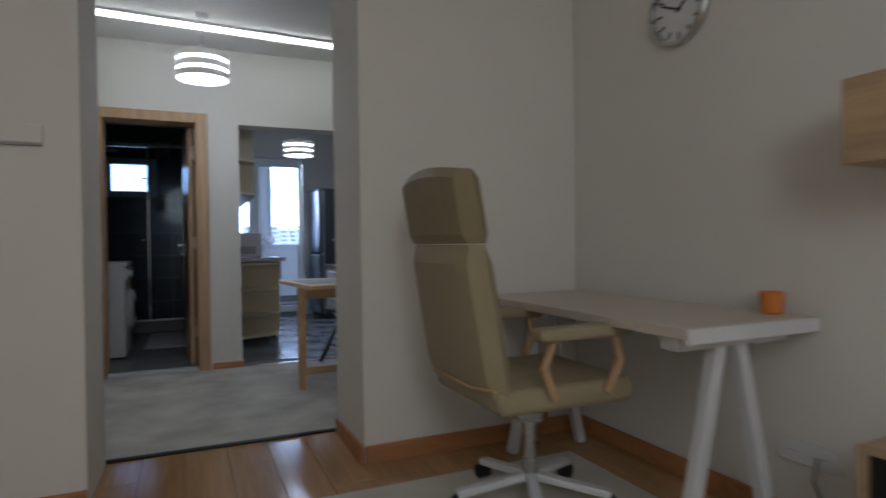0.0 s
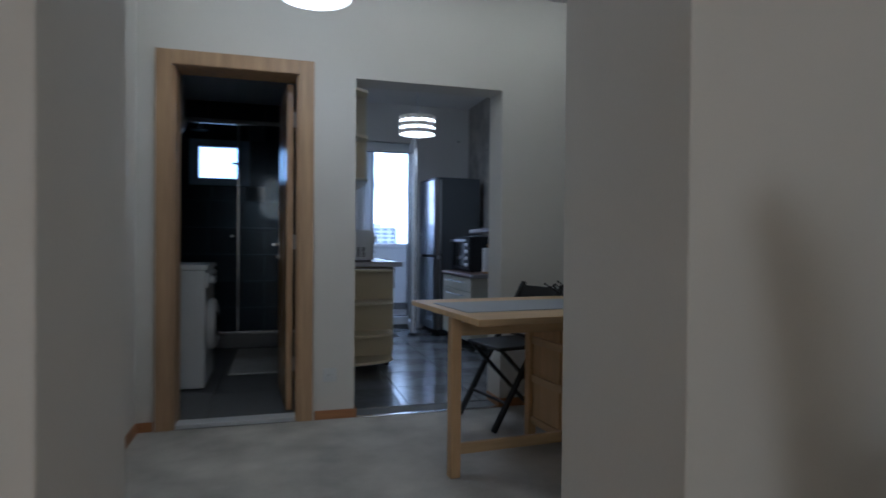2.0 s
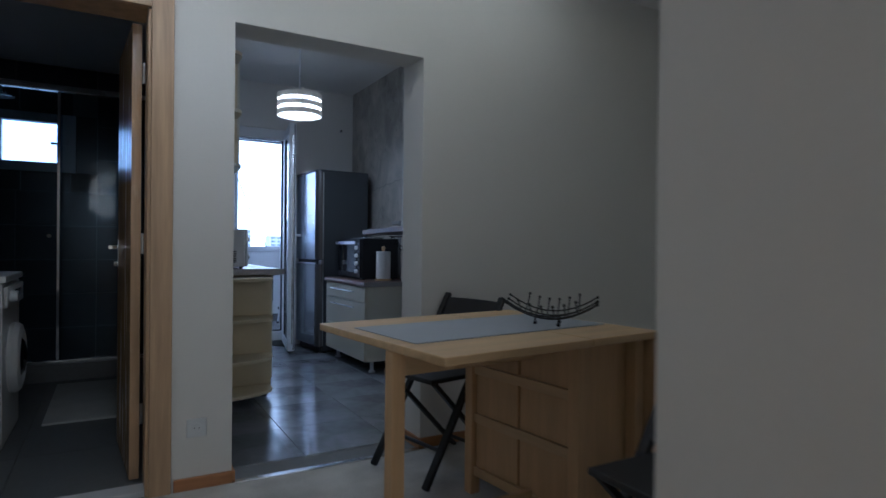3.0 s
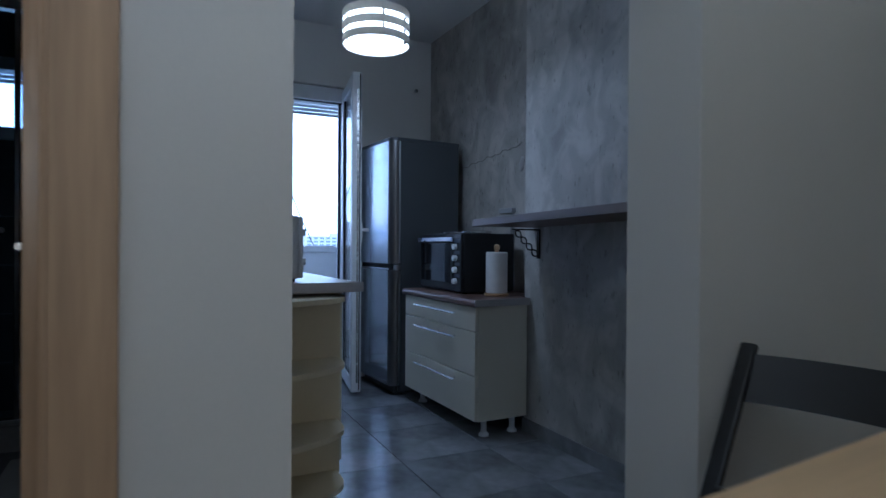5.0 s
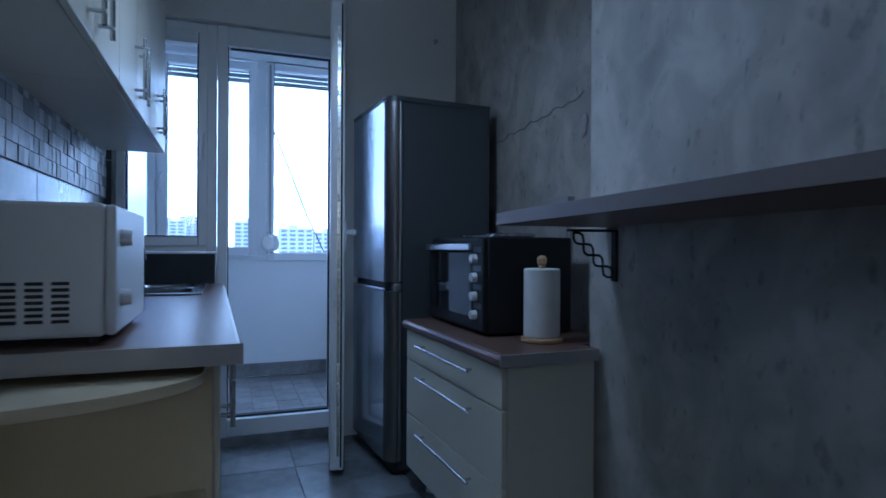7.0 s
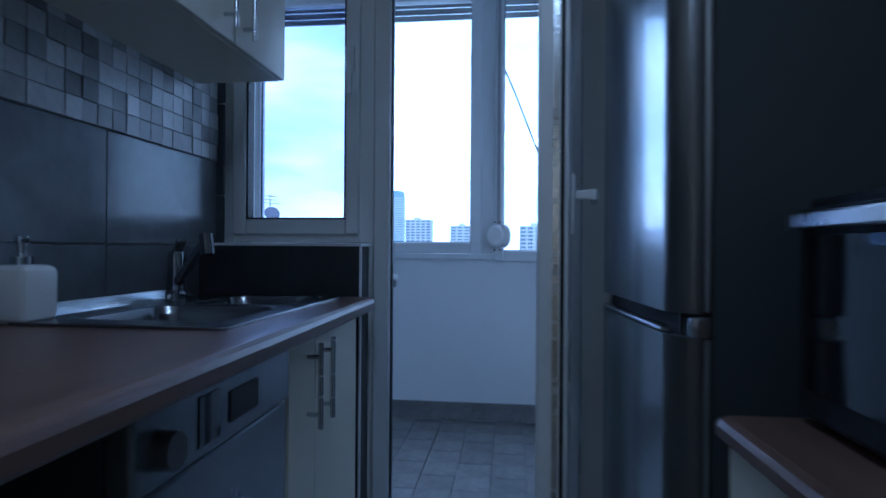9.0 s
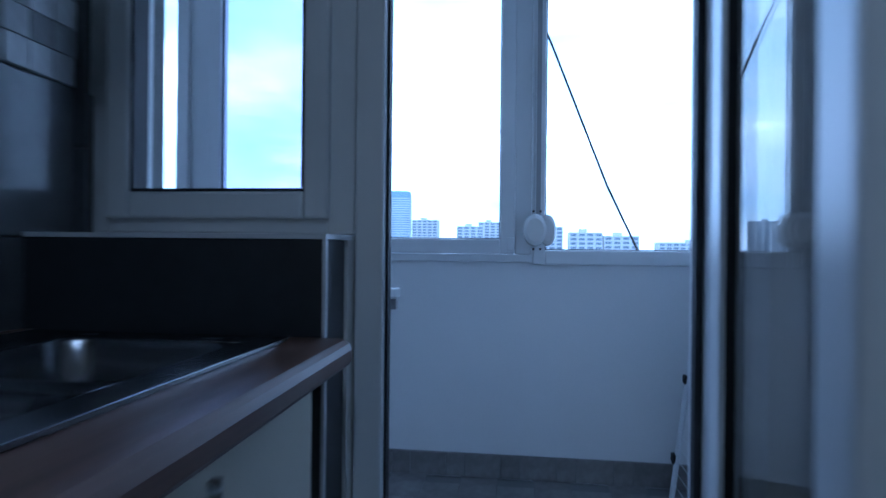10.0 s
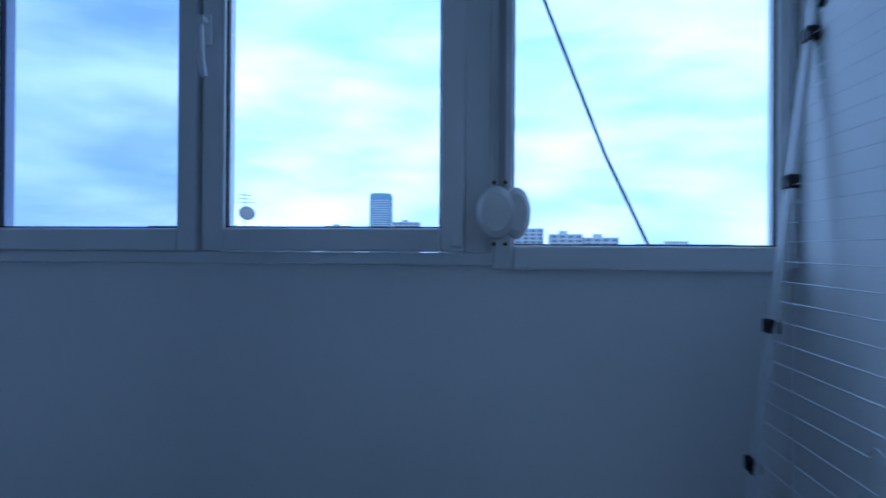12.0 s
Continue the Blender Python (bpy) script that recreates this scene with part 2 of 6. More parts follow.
M = {
    "paint": mat("white wall paint", (0.76, 0.74, 0.70), 0.85, 0, 0.03, 1.2, 160, 0.012),
    "ceiling": mat("ceiling paint", (0.80, 0.79, 0.77), 0.9, 0, 0.02, 1.0, 140, 0.01),
    "balcony_paint": mat("balcony render", (0.84, 0.845, 0.85), 0.85, 0, 0.04, 1.5, 120, 0.02),
    "concrete": concrete("bare grey concrete", (0.435, 0.41, 0.372)),
    "concrete_pier": concrete("troweled grey concrete", (0.475, 0.46, 0.432)),
    "oak": wood("oak veneer", (0.48, 0.325, 0.185), 2, 0.45),
    "oak_leaf": wood("lacquered oak veneer", (0.48, 0.325, 0.185), 2, 0.26),
    "skirting": wood("orange oak skirting", (0.42, 0.20, 0.08), 0, 0.4),
    "laminate": wood("laminate planks", (0.42, 0.255, 0.115), 1, 0.16, 0.16, 0.08),
    "birch": wood("birch", (0.60, 0.42, 0.22), 0, 0.45, 0.12),
    "birch_y": wood("birch lengthwise", (0.60, 0.42, 0.22), 1, 0.45, 0.12),
    "birch_z": wood("birch upright", (0.58, 0.38, 0.19), 2, 0.45, 0.12),
    "carpet": mat("pale grey carpet", (0.52, 0.50, 0.46), 0.97, 0, 0.30, 3.2, 200, 0.14),
    "rug": mat("cream rug", (0.60, 0.57, 0.50), 0.97, 0, 0.14, 3, 180, 0.15),
    "grout": mat("grey grout", (0.22, 0.22, 0.22), 0.9, 0, 0.1, 8, 90, 0.02),
    "floor_tile": mat("dark grey stone tile", (0.23, 0.234, 0.24), 0.19, 0, 0.5, 2.2, 14, 0.006, (1, 1, 1), 0, 0.08, 0.12),
    # ledge tile made near black: the shade on its room side is in the colour
    "ledge_tile": mat("slate tile darkened for shade", (0.028, 0.03, 0.034), 0.5, 0, 0.25, 3, 40, 0.01),
    "bath_tile": mat("charcoal tile", (0.085, 0.09, 0.10), 0.24, 0, 0.2, 2, 40, 0.008, (1, 1, 1), 0, 0.06, 0.1),
    "bath_floor": mat("grey bathroom tile", (0.16, 0.165, 0.17), 0.4, 0, 0.15, 2, 40, 0.008, (1, 1, 1), 0, 0.06, 0.06),
    "splash": mat("slate backsplash tile", (0.13, 0.135, 0.145), 0.22, 0, 0.3, 3, 18, 0.02, (1, 1, 1), 0, 0.06, 0.05),
    "mosaic": mat("grey mosaic stone", (0.60, 0.605, 0.615), 0.42, 0, 0.12, 12, 70, 0.02, (1, 1, 1), 0, 0.06, -1),
    "balcony_tile": mat("grey brown balcony tile", (0.24, 0.23, 0.225), 0.5, 0, 0.3, 7, 30, 0.02, (1, 1, 1), 0, 0.06, 0.14),
    "pvc": mat("white pvc", (0.80, 0.81, 0.82), 0.3, 0, 0.02, 3, 80, 0.0),
    "seal": mat("black rubber seal", (0.012, 0.012, 0.014), 0.6, 0, 0.1, 5, 80, 0.0),
    "cream": mat("cream cabinet front", (0.72, 0.68, 0.55), 0.35, 0, 0.03, 2, 90, 0.004),
    "cream_in": mat("ivory cabinet board", (0.72, 0.62, 0.41), 0.5, 0, 0.05, 2, 90, 0.004),
    "worktop": wood("brown laminate worktop", (0.150, 0.092, 0.068), 1, 0.36, 0.3),
    "edge": mat("grey worktop edge", (0.42, 0.40, 0.39), 0.4, 0, 0.06, 4, 60, 0.004),
    "steel": mat("brushed steel", (0.56, 0.57, 0.58), 0.26, 1, 0.08, 4, 60, 0.004, (1, 1, 12)),
    "dish_front": mat("dark silver lacquer", (0.30, 0.32, 0.35), 0.26, 0.75, 0.04, 2, 60, 0.0),
    # steel trim darkened: shade and dark reflections sit in the base colour
    "shaded_steel": mat("shaded steel", (0.17, 0.165, 0.165), 0.32, 0.8, 0.04, 3, 60, 0),
    "shelf_edge": mat("mauve grey edge band", (0.24, 0.21, 0.21), 0.45, 0, 0.06, 4, 60, 0.004),
    # steel lowered in tone; the splashback's dark reflection is painted into it
    "sink_steel": mat("shaded sink steel", (0.30, 0.30, 0.31), 0.24, 1, 0.08, 4, 60, 0.004, (1, 12, 1)),
    # darker copy of chrome; the tap's dark reflections are put into the colour
    "shaded_chrome": mat("shaded chrome", (0.34, 0.35, 0.37), 0.1, 1, 0.02, 4, 60, 0),
    "trim_steel": mat("smooth steel trim", (0.5, 0.51, 0.53), 0.3, 1, 0.02, 3, 60, 0),
    "headrest": mat("olive beige leather", (0.25, 0.21, 0.11), 0.5, 0, 0.07, 4, 120, 0.03),
    "chrome": mat("chrome", (0.75, 0.76, 0.78), 0.08, 1, 0.02, 4, 60, 0),
    "fridge": mat("silver fridge lacquer", (0.40, 0.43, 0.47), 0.22, 0.85, 0.04, 2, 60, 0.0, (1, 1, 1), 0.4),
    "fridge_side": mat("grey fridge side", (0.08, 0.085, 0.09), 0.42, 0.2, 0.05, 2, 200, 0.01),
    "black": mat("black enamel", (0.004, 0.004, 0.005), 0.6, 0, 0.1, 4, 60, 0.003),
    "black_glass": mat("dark oven glass", (0.01, 0.012, 0.016), 0.05, 0, 0.05, 4, 60, 0, (1, 1, 1), 0.5),
    "black_wood": mat("black stained wood", (0.016, 0.016, 0.018), 0.45, 0, 0.2, 4, 60, 0.01),
    "white_plastic": mat("white plastic", (0.74, 0.75, 0.75), 0.35, 0, 0.03, 3, 80, 0.002),
    "grey_plastic": mat("grey plastic", (0.36, 0.36, 0.37), 0.4, 0, 0.05, 3, 80, 0.002),
    "dark_vent": mat("dark vent", (0.03, 0.03, 0.03), 0.7, 0, 0.05, 3, 80, 0),
    "paper": mat("paper towel", (0.80, 0.79, 0.77), 0.95, 0, 0.05, 20, 120, 0.12),
    "ceramic": mat("white ceramic", (0.80, 0.79, 0.77), 0.22, 0, 0.02, 3, 80, 0.0),
    "cork": mat("light wood", (0.50, 0.33, 0.17), 0.6, 0, 0.15, 6, 60, 0.01),
    "cloth": mat("pale grey table runner", (0.40, 0.42, 0.46), 0.95, 0, 0.05, 3, 260, 0.06),
    "leather": mat("beige leather", (0.34, 0.295, 0.18), 0.5, 0, 0.07, 4, 120, 0.03),
    "iron": mat("black wrought iron", (0.012, 0.012, 0.013), 0.5, 0.3, 0.1, 8, 90, 0.02),
    "desk": mat("white desk laminate", (0.62, 0.57, 0.48), 0.4, 0, 0.03, 3, 90, 0.002),
    "white_metal": mat("white enamelled metal", (0.72, 0.73, 0.75), 0.35, 0.1, 0.03, 3, 80, 0.002),
    "orange": mat("orange glazed ceramic", (0.65, 0.22, 0.03), 0.35, 0, 0.05, 3, 60, 0.002),
    "beech": wood("beige wood veneer", (0.46, 0.33, 0.19), 1, 0.45),
    "towel": mat("white terry cloth", (0.62, 0.62, 0.60), 0.97, 0, 0.1, 6, 240, 0.2),
    "shade": sheer("white lamp band", (0.85, 0.82, 0.76), 0.16),
    "lamp_glass": glow("glowing opal glass", (1.0, 0.95, 0.86), LAMP_GLOW),
    "led": glow("glowing led diffuser", (1.0, 0.86, 0.60), LED_GLOW),
    "pane": glass("window pane"),
    "dusty_pane": glass("dusty window pane", (0.70, 0.72, 0.82)),
    "shower_glass": glass("shower glass", (0.74, 0.82, 0.90), 0.008),
    "jar_glass": glass("jar glass", (0.94, 0.96, 0.97), 0.05),
    "city": mat("pale concrete facade", (0.40, 0.41, 0.42), 0.8, 0, 0.1, 0.05, 0.6, 0),
    "city_dark": mat("distant window band", (0.10, 0.13, 0.17), 0.3, 0, 0.1, 0.05, 0.6, 0),
    "tower": mat("blue glass facade", (0.16, 0.23, 0.30), 0.3, 0.2, 0.1, 0.05, 0.6, 0),
    "ground": mat("distant city ground", (0.12, 0.13, 0.12), 0.95, 0, 0.5, 0.01, 0.2, 0),
    "marking": mat("dark blue print", (0.045, 0.055, 0.075), 0.4, 0, 0.2, 40, 160, 0),
    "crack": mat("dark crack", (0.17, 0.162, 0.15), 0.9, 0, 0.2, 40, 160, 0),
}


# ---------- building helpers ----------
def box(bm, a, b, bev=0.0, seg=2):
    mid = [(p + q) / 2 for p, q in zip(a, b)]
    size = [abs(q - p) for p, q in zip(a, b)]
    r = bmesh.ops.create_cube(bm, size=1, matrix=Matrix.Translation(mid) @ Matrix.Diagonal((*size, 1)))
    if bev:
        edges = list({e for v in r["verts"] for e in v.link_edges})
        bmesh.ops.bevel(bm, geom=edges, offset=min(bev, min(size) * 0.45), segments=seg, affect="EDGES", profile=0.5)
    return bm


def rod(bm, p, q, r, r2=None, seg=20):
    p, q = Vector(p), Vector(q)
    turn = (q - p).to_track_quat("Z", "Y").to_matrix().to_4x4()
    bmesh.ops.create_cone(bm, cap_ends=True, segments=seg, radius1=r, radius2=r if r2 is None else r2, depth=(q - p).length, matrix=Matrix.Translation((p + q) / 2) @ turn)
    return bm


def beam(bm, p, q, w, h, bev=0.003, up=(0, 0, 1)):
    p, q = Vector(p), Vector(q)
    z = (q - p).normalized()
    x = Vector(up).cross(z)
    x = x.normalized() if x.length > 1e-4 else Vector((1, 0, 0))
    y = z.cross(x)
    rot = Matrix((x, y, z)).transposed().to_4x4()
    r = bmesh.ops.create_cube(bm, size=1, matrix=Matrix.Translation((p + q) / 2) @ rot @ Matrix.Diagonal((w, h, (q - p).length, 1)))
    if bev:
        bmesh.ops.bevel(bm, geom=list({e for v in r["verts"] for e in v.link_edges}), offset=bev, segments=2, affect="EDGES", profile=0.5)
    return bm


def tube(bm, pts, r, seg=8, closed=False):
    pts = [Vector(p) for p in pts]
    n = len(pts)
    rings = []
    ref = Vector((0.31, 0.17, 0.93)).normalized()
    for i, p in enumerate(pts):
        a = pts[(i - 1) % n] if (closed or i) else p
        b = pts[(i + 1) % n] if (closed or i < n - 1) else p
        d = (b - a).normalized()
        u = d.cross(ref)
        u = u.normalized() if u.length > 1e-3 else d.cross(Vector((1, 0, 0))).normalized()
        v = d.cross(u)
        rings.append([bm.verts.new(p + r * (math.cos(2 * math.pi * k / seg) * u + math.sin(2 * math.pi * k / seg) * v)) for k in range(seg)])
    for i in range(n if closed else n - 1):
        a, b = rings[i], rings[(i + 1) % n]
        for k in range(seg):
            bm.faces.new((a[k], a[(k + 1) % seg], b[(k + 1) % seg], b[k]))
    if not closed:
        bm.faces.new(rings[0][::-1])
        bm.faces.new(rings[-1])
    return bm


def lathe(bm, profile, centre=(0, 0, 0), seg=28):
    rings = []
    for r, z in profile:
        rings.append([bm.verts.new((centre[0] + r * math.cos(2 * math.pi * k / seg), centre[1] + r * math.sin(2 * math.pi * k / seg), centre[2] + z)) for k in range(seg)])
    for a, b in zip(rings, rings[1:]):
        for k in range(seg):
            bm.faces.new((a[k], a[(k + 1) % seg], b[(k + 1) % seg], b[k]))
    bm.faces.new(rings[0][::-1])
    bm.faces.new(rings[-1])
    return bm


def mesh_of(name, bm, material, smooth=True):
    bmesh.ops.recalc_face_normals(bm, faces=bm.faces)
    me = bpy.data.meshes.new(name)
    bm.to_mesh(me)
    bm.free()
    me.materials.append(material)
    if smooth:
        me.polygons.foreach_set("use_smooth", [True] * len(me.polygons))
        me.set_sharp_from_angle(angle=radians(21))
    return me


ROOT = {}


def thing(name, label, category, place, group="", turn=0.0, local=False):
    ob = new(name)
    ob.empty_display_size = 0.1
    ob.matrix_basis = pose(*place, 0, 0, turn)
    tagged(ob, label, category, group)
    ROOT[ob] = None if local else ob.matrix_basis.inverted()
    return ob


def part(name, bm, material, parent, label=""):
    top = parent
    while top.parent:
        top = top.parent
    if ROOT.get(top) is not None:
        bm.transform(ROOT[top])
    ob = new(name, mesh_of(name, bm, material))
    ob.parent = parent
    if label:
        ob["label"] = label
    return ob


def single(name, bm, material, label, category, place, group=""):
    bm.transform(Matrix.Translation([-c for c in place]))
    ob = new(name, mesh_of(name, bm, material))
    ob.location = place
    return tagged(ob, label, category, group)


def structure(name, boxes, material, label, bev=0.0):
    bm = bmesh.new()
    for a, b in boxes:
        box(bm, a, b, bev)
    return tagged(new(name, mesh_of(name, bm, material)), label, name.split("_")[0], kind="structure")


def pieces(name, parent, material, size, places, bev=0.002, depth_jitter=0.0):
    """Alike pieces on one mesh; places are centres in metres."""
    bm = bmesh.new()
    box(bm, [-s / 2 for s in size], [s / 2 for s in size], bev, 1)
    me = mesh_of(name, bm, material)
    for p in places:
        ob = new(name, me)
        ob.parent = parent
        ob.location = p


# ---------- setting: floors, walls, ceilings ----------
P = M["paint"]
floor_living = structure("floor_living", [((-2.6, -2.6, -0.10), (2.5, 3.54, -0.012))], M["grout"], "orange oak laminate floor of the living room")
structure("floor_hall", [((-0.7, 3.54, -0.10), (3.4, 5.52, 0.006))], M["carpet"], "pale grey wall to wall carpet in the hall")
floor_kitchen = structure("floor_kitchen", [((0.55, 5.52, -0.10), (2.7, 9.05, -0.006))], M["grout"], "dark grey stone tile floor of the kitchen")
floor_bath = structure("floor_bathroom", [((-1.1, 5.52, -0.10), (0.55, 9.2, -0.006))], M["grout"], "grey tile floor of the bathroom")
floor_balcony = structure("floor_balcony", [((-1.5, 9.275, -0.10), (2.5, 10.75, 0.056))], M["grout"], "grey brown tile floor of the balcony")
structure("trim_balcony_step", [((1.19, 9.02, -0.006), (1.84, 9.27, 0.0495))], M["floor_tile"], "dark tiled step under the balcony door", 0.003)
structure("trim_carpet_edge", [((-0.10, 3.525, -0.01), (1.03, 3.56, 0.011))], M["seal"], "dark edge strip between laminate and carpet", 0.002)
structure("trim_kitchen_threshold", [((0.69, 5.50, -0.004), (1.65, 5.535, 0.012))], M["steel"], "metal threshold strip at the kitchen opening", 0.003)
structure("trim_bath_threshold", [((-0.31, 5.56, -0.004), (0.36, 5.66, 0.022))], M["white_metal"], "pale threshold bar of the bathroom door", 0.004)

structure("wall_living_hall", [((-2.6, 3.0, 0), (-0.09, 3.52, 2.66)), ((1.015, 3.0, 0), (2.22, 3.52, 2.66)), ((-0.09, 3.0, 2.34), (1.015, 3.52, 2.66))], P, "white painted thick wall with a wide opening", 0.006)
structure("wall_living_east", [((2.22, -2.6, 0), (2.5, 3.53, 2.66))], P, "white painted wall behind the desk")
structure("wall_living_west", [((-2.8, -2.6, 0), (-2.6, 3.52, 2.66))], P, "white painted wall")
structure("wall_living_south", [((-2.8, -2.8, 0), (2.5, -2.6, 2.66))], P, "white painted wall")
structure("ceiling_living", [((-2.8, -2.8, 2.66), (2.5, 3.53, 2.8))], M["ceiling"], "white ceiling")
structure("wall_hall_west", [((-0.7, 3.52, 0), (-0.5, 5.54, 2.64))], P, "white painted hall wall")
structure("wall_hall_east", [((3.4, 3.3, 0), (3.6, 5.8, 2.64))], P, "white painted hall wall")
structure("wall_hall_south", [((2.22, 3.3, 0), (3.4, 3.52, 2.64))], P, "white painted hall wall")
structure("ceiling_hall", [((-0.7, 3.50, 2.64), (3.6, 5.56, 2.8))], M["ceiling"], "white hall ceiling")
structure("wall_hall_north", [
    ((-1.1, 5.54, 0), (-0.345, 5.74, 2.64)), ((-0.345, 5.54, 2.06), (0.39, 5.74, 2.64)), ((0.39, 5.54, 0), (0.69, 5.74, 2.64)),
    ((0.69, 5.54, 2.03), (1.625, 5.74, 2.64)), ((1.625, 5.54, 0), (3.4, 5.773, 2.64))], P, "white painted wall with bathroom door and kitchen opening")
structure("ceiling_bathroom", [((-1.1, 5.74, 2.60), (0.55, 9.2, 2.8))], M["ceiling"], "white bathroom ceiling")
structure("wall_bath_west", [((-1.1, 5.74, 0), (-0.92, 9.0, 2.6))], M["bath_tile"], "dark tiled bathroom wall")
structure("wall_bath_kitchen", [((0.50, 5.74, 0), (0.66, 9.0, 2.72))], P, "partition between bathroom and kitchen")
structure("wall_bath_east", [((0.47, 5.74, 0), (0.497, 9.0, 2.6))], M["bath_tile"], "dark tiled bathroom wall face")
wall_bath_north = structure("wall_bath_north", [((-1.1, 9.0, 0), (-0.70, 9.28, 2.72)), ((-0.065, 9.0, 0), (0.66, 9.28, 2.72)), ((-0.70, 9.0, 0), (-0.065, 9.28, 1.67)), ((-0.70, 9.0, 2.18), (-0.065, 9.28, 2.72))], M["grout"], "dark tiled bathroom wall with a small window")
structure("wall_kitchen_north", [((0.66, 9.0, 2.26), (2.7, 9.28, 2.86)), ((1.84, 9.0, 0), (2.7, 9.28, 2.26)), ((0.66, 9.0, 0), (1.185, 9.295, 0.888)), ((0.66, 9.0, 0.888), (1.185, 9.27, 1.044))], M["paint"], "white painted kitchen wall around window and balcony door")
structure("trim_outer_sill_lip", [((0.61, 9.275, 0.890), (1.213, 9.299, 0.9135))], M["grey_plastic"], "grey underside lip of the outer sill", 0.001)
bm = bmesh.new()
box(bm, (1.187, 9.127, -0.010), (1.217, 9.2715, 0.010), 0.003)
box(bm, (0.60, 9.272, -0.010), (1.217, 9.338, 0.010), 0.003)
bm.transform(Matrix.Translation((0, 9.303, 0.925)) @ pose(0, 0, 0, -4.3, 0, 0) @ Matrix.Translation((0, -9.338, 0)))
tagged(new("trim_outer_sill", mesh_of("trim_outer_sill", bm, M["white_plastic"])), "white sloping outer window sill on the balcony", "trim", kind="structure")
structure("wall_kitchen_east", [((2.54, 7.342, 0), (2.7, 9.0, 2.72))], M["concrete"], "bare grey concrete wall")
structure("wall_kitchen_pier", [((2.36, 5.776, 0), (2.7, 7.34, 2.72))], M["concrete_pier"], "bare grey concrete pier standing proud of the wall", 0.006)
structure("ceiling_kitchen", [((0.5, 5.74, 2.72), (2.7, 9.0, 2.86))], M["ceiling"], "white kitchen ceiling")
B = M["balcony_paint"]
structure("wall_balcony_parapet", [((-1.5, 10.50, 0), (2.5, 10.75, 0.975))], B, "white rendered balcony parapet")
structure("wall_balcony_east", [((2.28, 9.28, 0), (2.5, 10.50, 2.66))], B, "white rendered balcony end wall")
structure("wall_balcony_west", [((-1.5, 9.28, 0), (-1.3, 10.50, 2.66))], B, "white rendered balcony end wall")
structure("ceiling_balcony", [((-1.5, 9.28, 2.66), (2.5, 10.75, 2.86))], M["ceiling"], "white balcony ceiling")
structure("wall_balcony_lintel", [((-1.5, 10.50, 2.58), (2.5, 10.75, 2.66))], B, "white lintel over the balcony glazing")

SK = M["skirting"]
structure("baseboard_living", [((1.02, 2.982, 0), (2.22, 2.998, 0.085)), ((2.202, -2.6, 0), (2.218, 2.982, 0.085)), ((-2.6, 2.982, 0), (-0.095, 2.998, 0.085)),
                               ((-0.107, 2.982, 0), (-0.092, 3.5, 0.085)), ((0.998, 2.982, 0), (1.013, 3.5, 0.085))], SK, "orange oak baseboard", 0.004)
structure("baseboard_hall", [((-0.498, 5.524, 0), (-0.41, 5.538, 0.056)), ((0.455, 5.524, 0), (0.69, 5.538, 0.056)), ((0.69, 5.524, 0), (0.703, 5.72, 0.056)), ((1.625, 5.524, 0), (3.4, 5.538, 0.056)),
                             ((1.611, 5.524, 0), (1.623, 5.75, 0.056)), ((-0.498, 3.53, 0), (-0.484, 5.524, 0.056)), ((1.03, 3.522, 0), (3.4, 3.536, 0.056)), ((-0.484, 3.522, 0), (-0.1, 3.536, 0.056))], SK, "orange oak baseboard in the hall", 0.003)
structure("baseboard_kitchen", [((2.347, 5.776, 0), (2.358, 7.34, 0.075)), ((2.527, 7.352, 0), (2.538, 9.0, 0.075))], M["floor_tile"], "dark tile skirting", 0.002)

# bathroom door: oak casing, open leaf
door_1 = thing("door_1", "oak veneered bathroom door standing wide open inside", "door", (0.34, 5.6, 0))
door_1["kind"] = "structure"
bm = bmesh.new()
for a, b in (((-0.40, 5.515, 0), (-0.315, 5.538, 2.10)), ((0.36, 5.515, 0), (0.445, 5.538, 2.10)), ((-0.315, 5.515, 2.02), (0.36, 5.538, 2.10))):
    box(bm, a, b, 0.004)
part("casing", bm, M["oak"], door_1, "oak casing with mitred face")
bm = bmesh.new()
for a, b in (((-0.343, 5.542, 0), (-0.303, 5.738, 2.02)), ((0.348, 5.542, 0), (0.388, 5.738, 2.02)), ((-0.303, 5.542, 2.02), (0.348, 5.738, 2.058))):
    box(bm, a, b, 0.003)
part("frame", bm, M["oak"], door_1)
LEAF_TURN = Matrix.Translation((0.335, 5.745, 0)) @ pose(0, 0, 0, 0, 0, 4.0) @ Matrix.Translation((-0.335, -5.745, 0))
bm = bmesh.new()
box(bm, (0.295, 5.745, 0.012), (0.335, 6.38, 2.015), 0.003)
bm.transform(LEAF_TURN)
leaf = part("leaf", bm, M["oak_leaf"], door_1, "oak door leaf seen edge on")
bm = bmesh.new()
rod(bm, (0.293, 6.30, 1.03), (0.245, 6.30, 1.03), 0.010)
rod(bm, (0.247, 6.31, 1.03), (0.247, 6.19, 1.03), 0.009)
box(bm, (0.286, 6.275, 0.93), (0.294, 6.325, 1.07), 0.003)
rod(bm, (0.293, 6.30, 0.945), (0.27, 6.30, 0.945), 0.012)
bm.transform(LEAF_TURN)
part("door_handle", bm, M["chrome"], leaf, "chrome lever handle")
for z in (0.30, 1.05, 1.80):
    bm = bmesh.new()
    rod(bm, (0.342, 5.742, z - 0.045), (0.342, 5.742, z + 0.045), 0.008)
    part("hinge", bm, M["trim_steel"], door_1, "steel hinge")

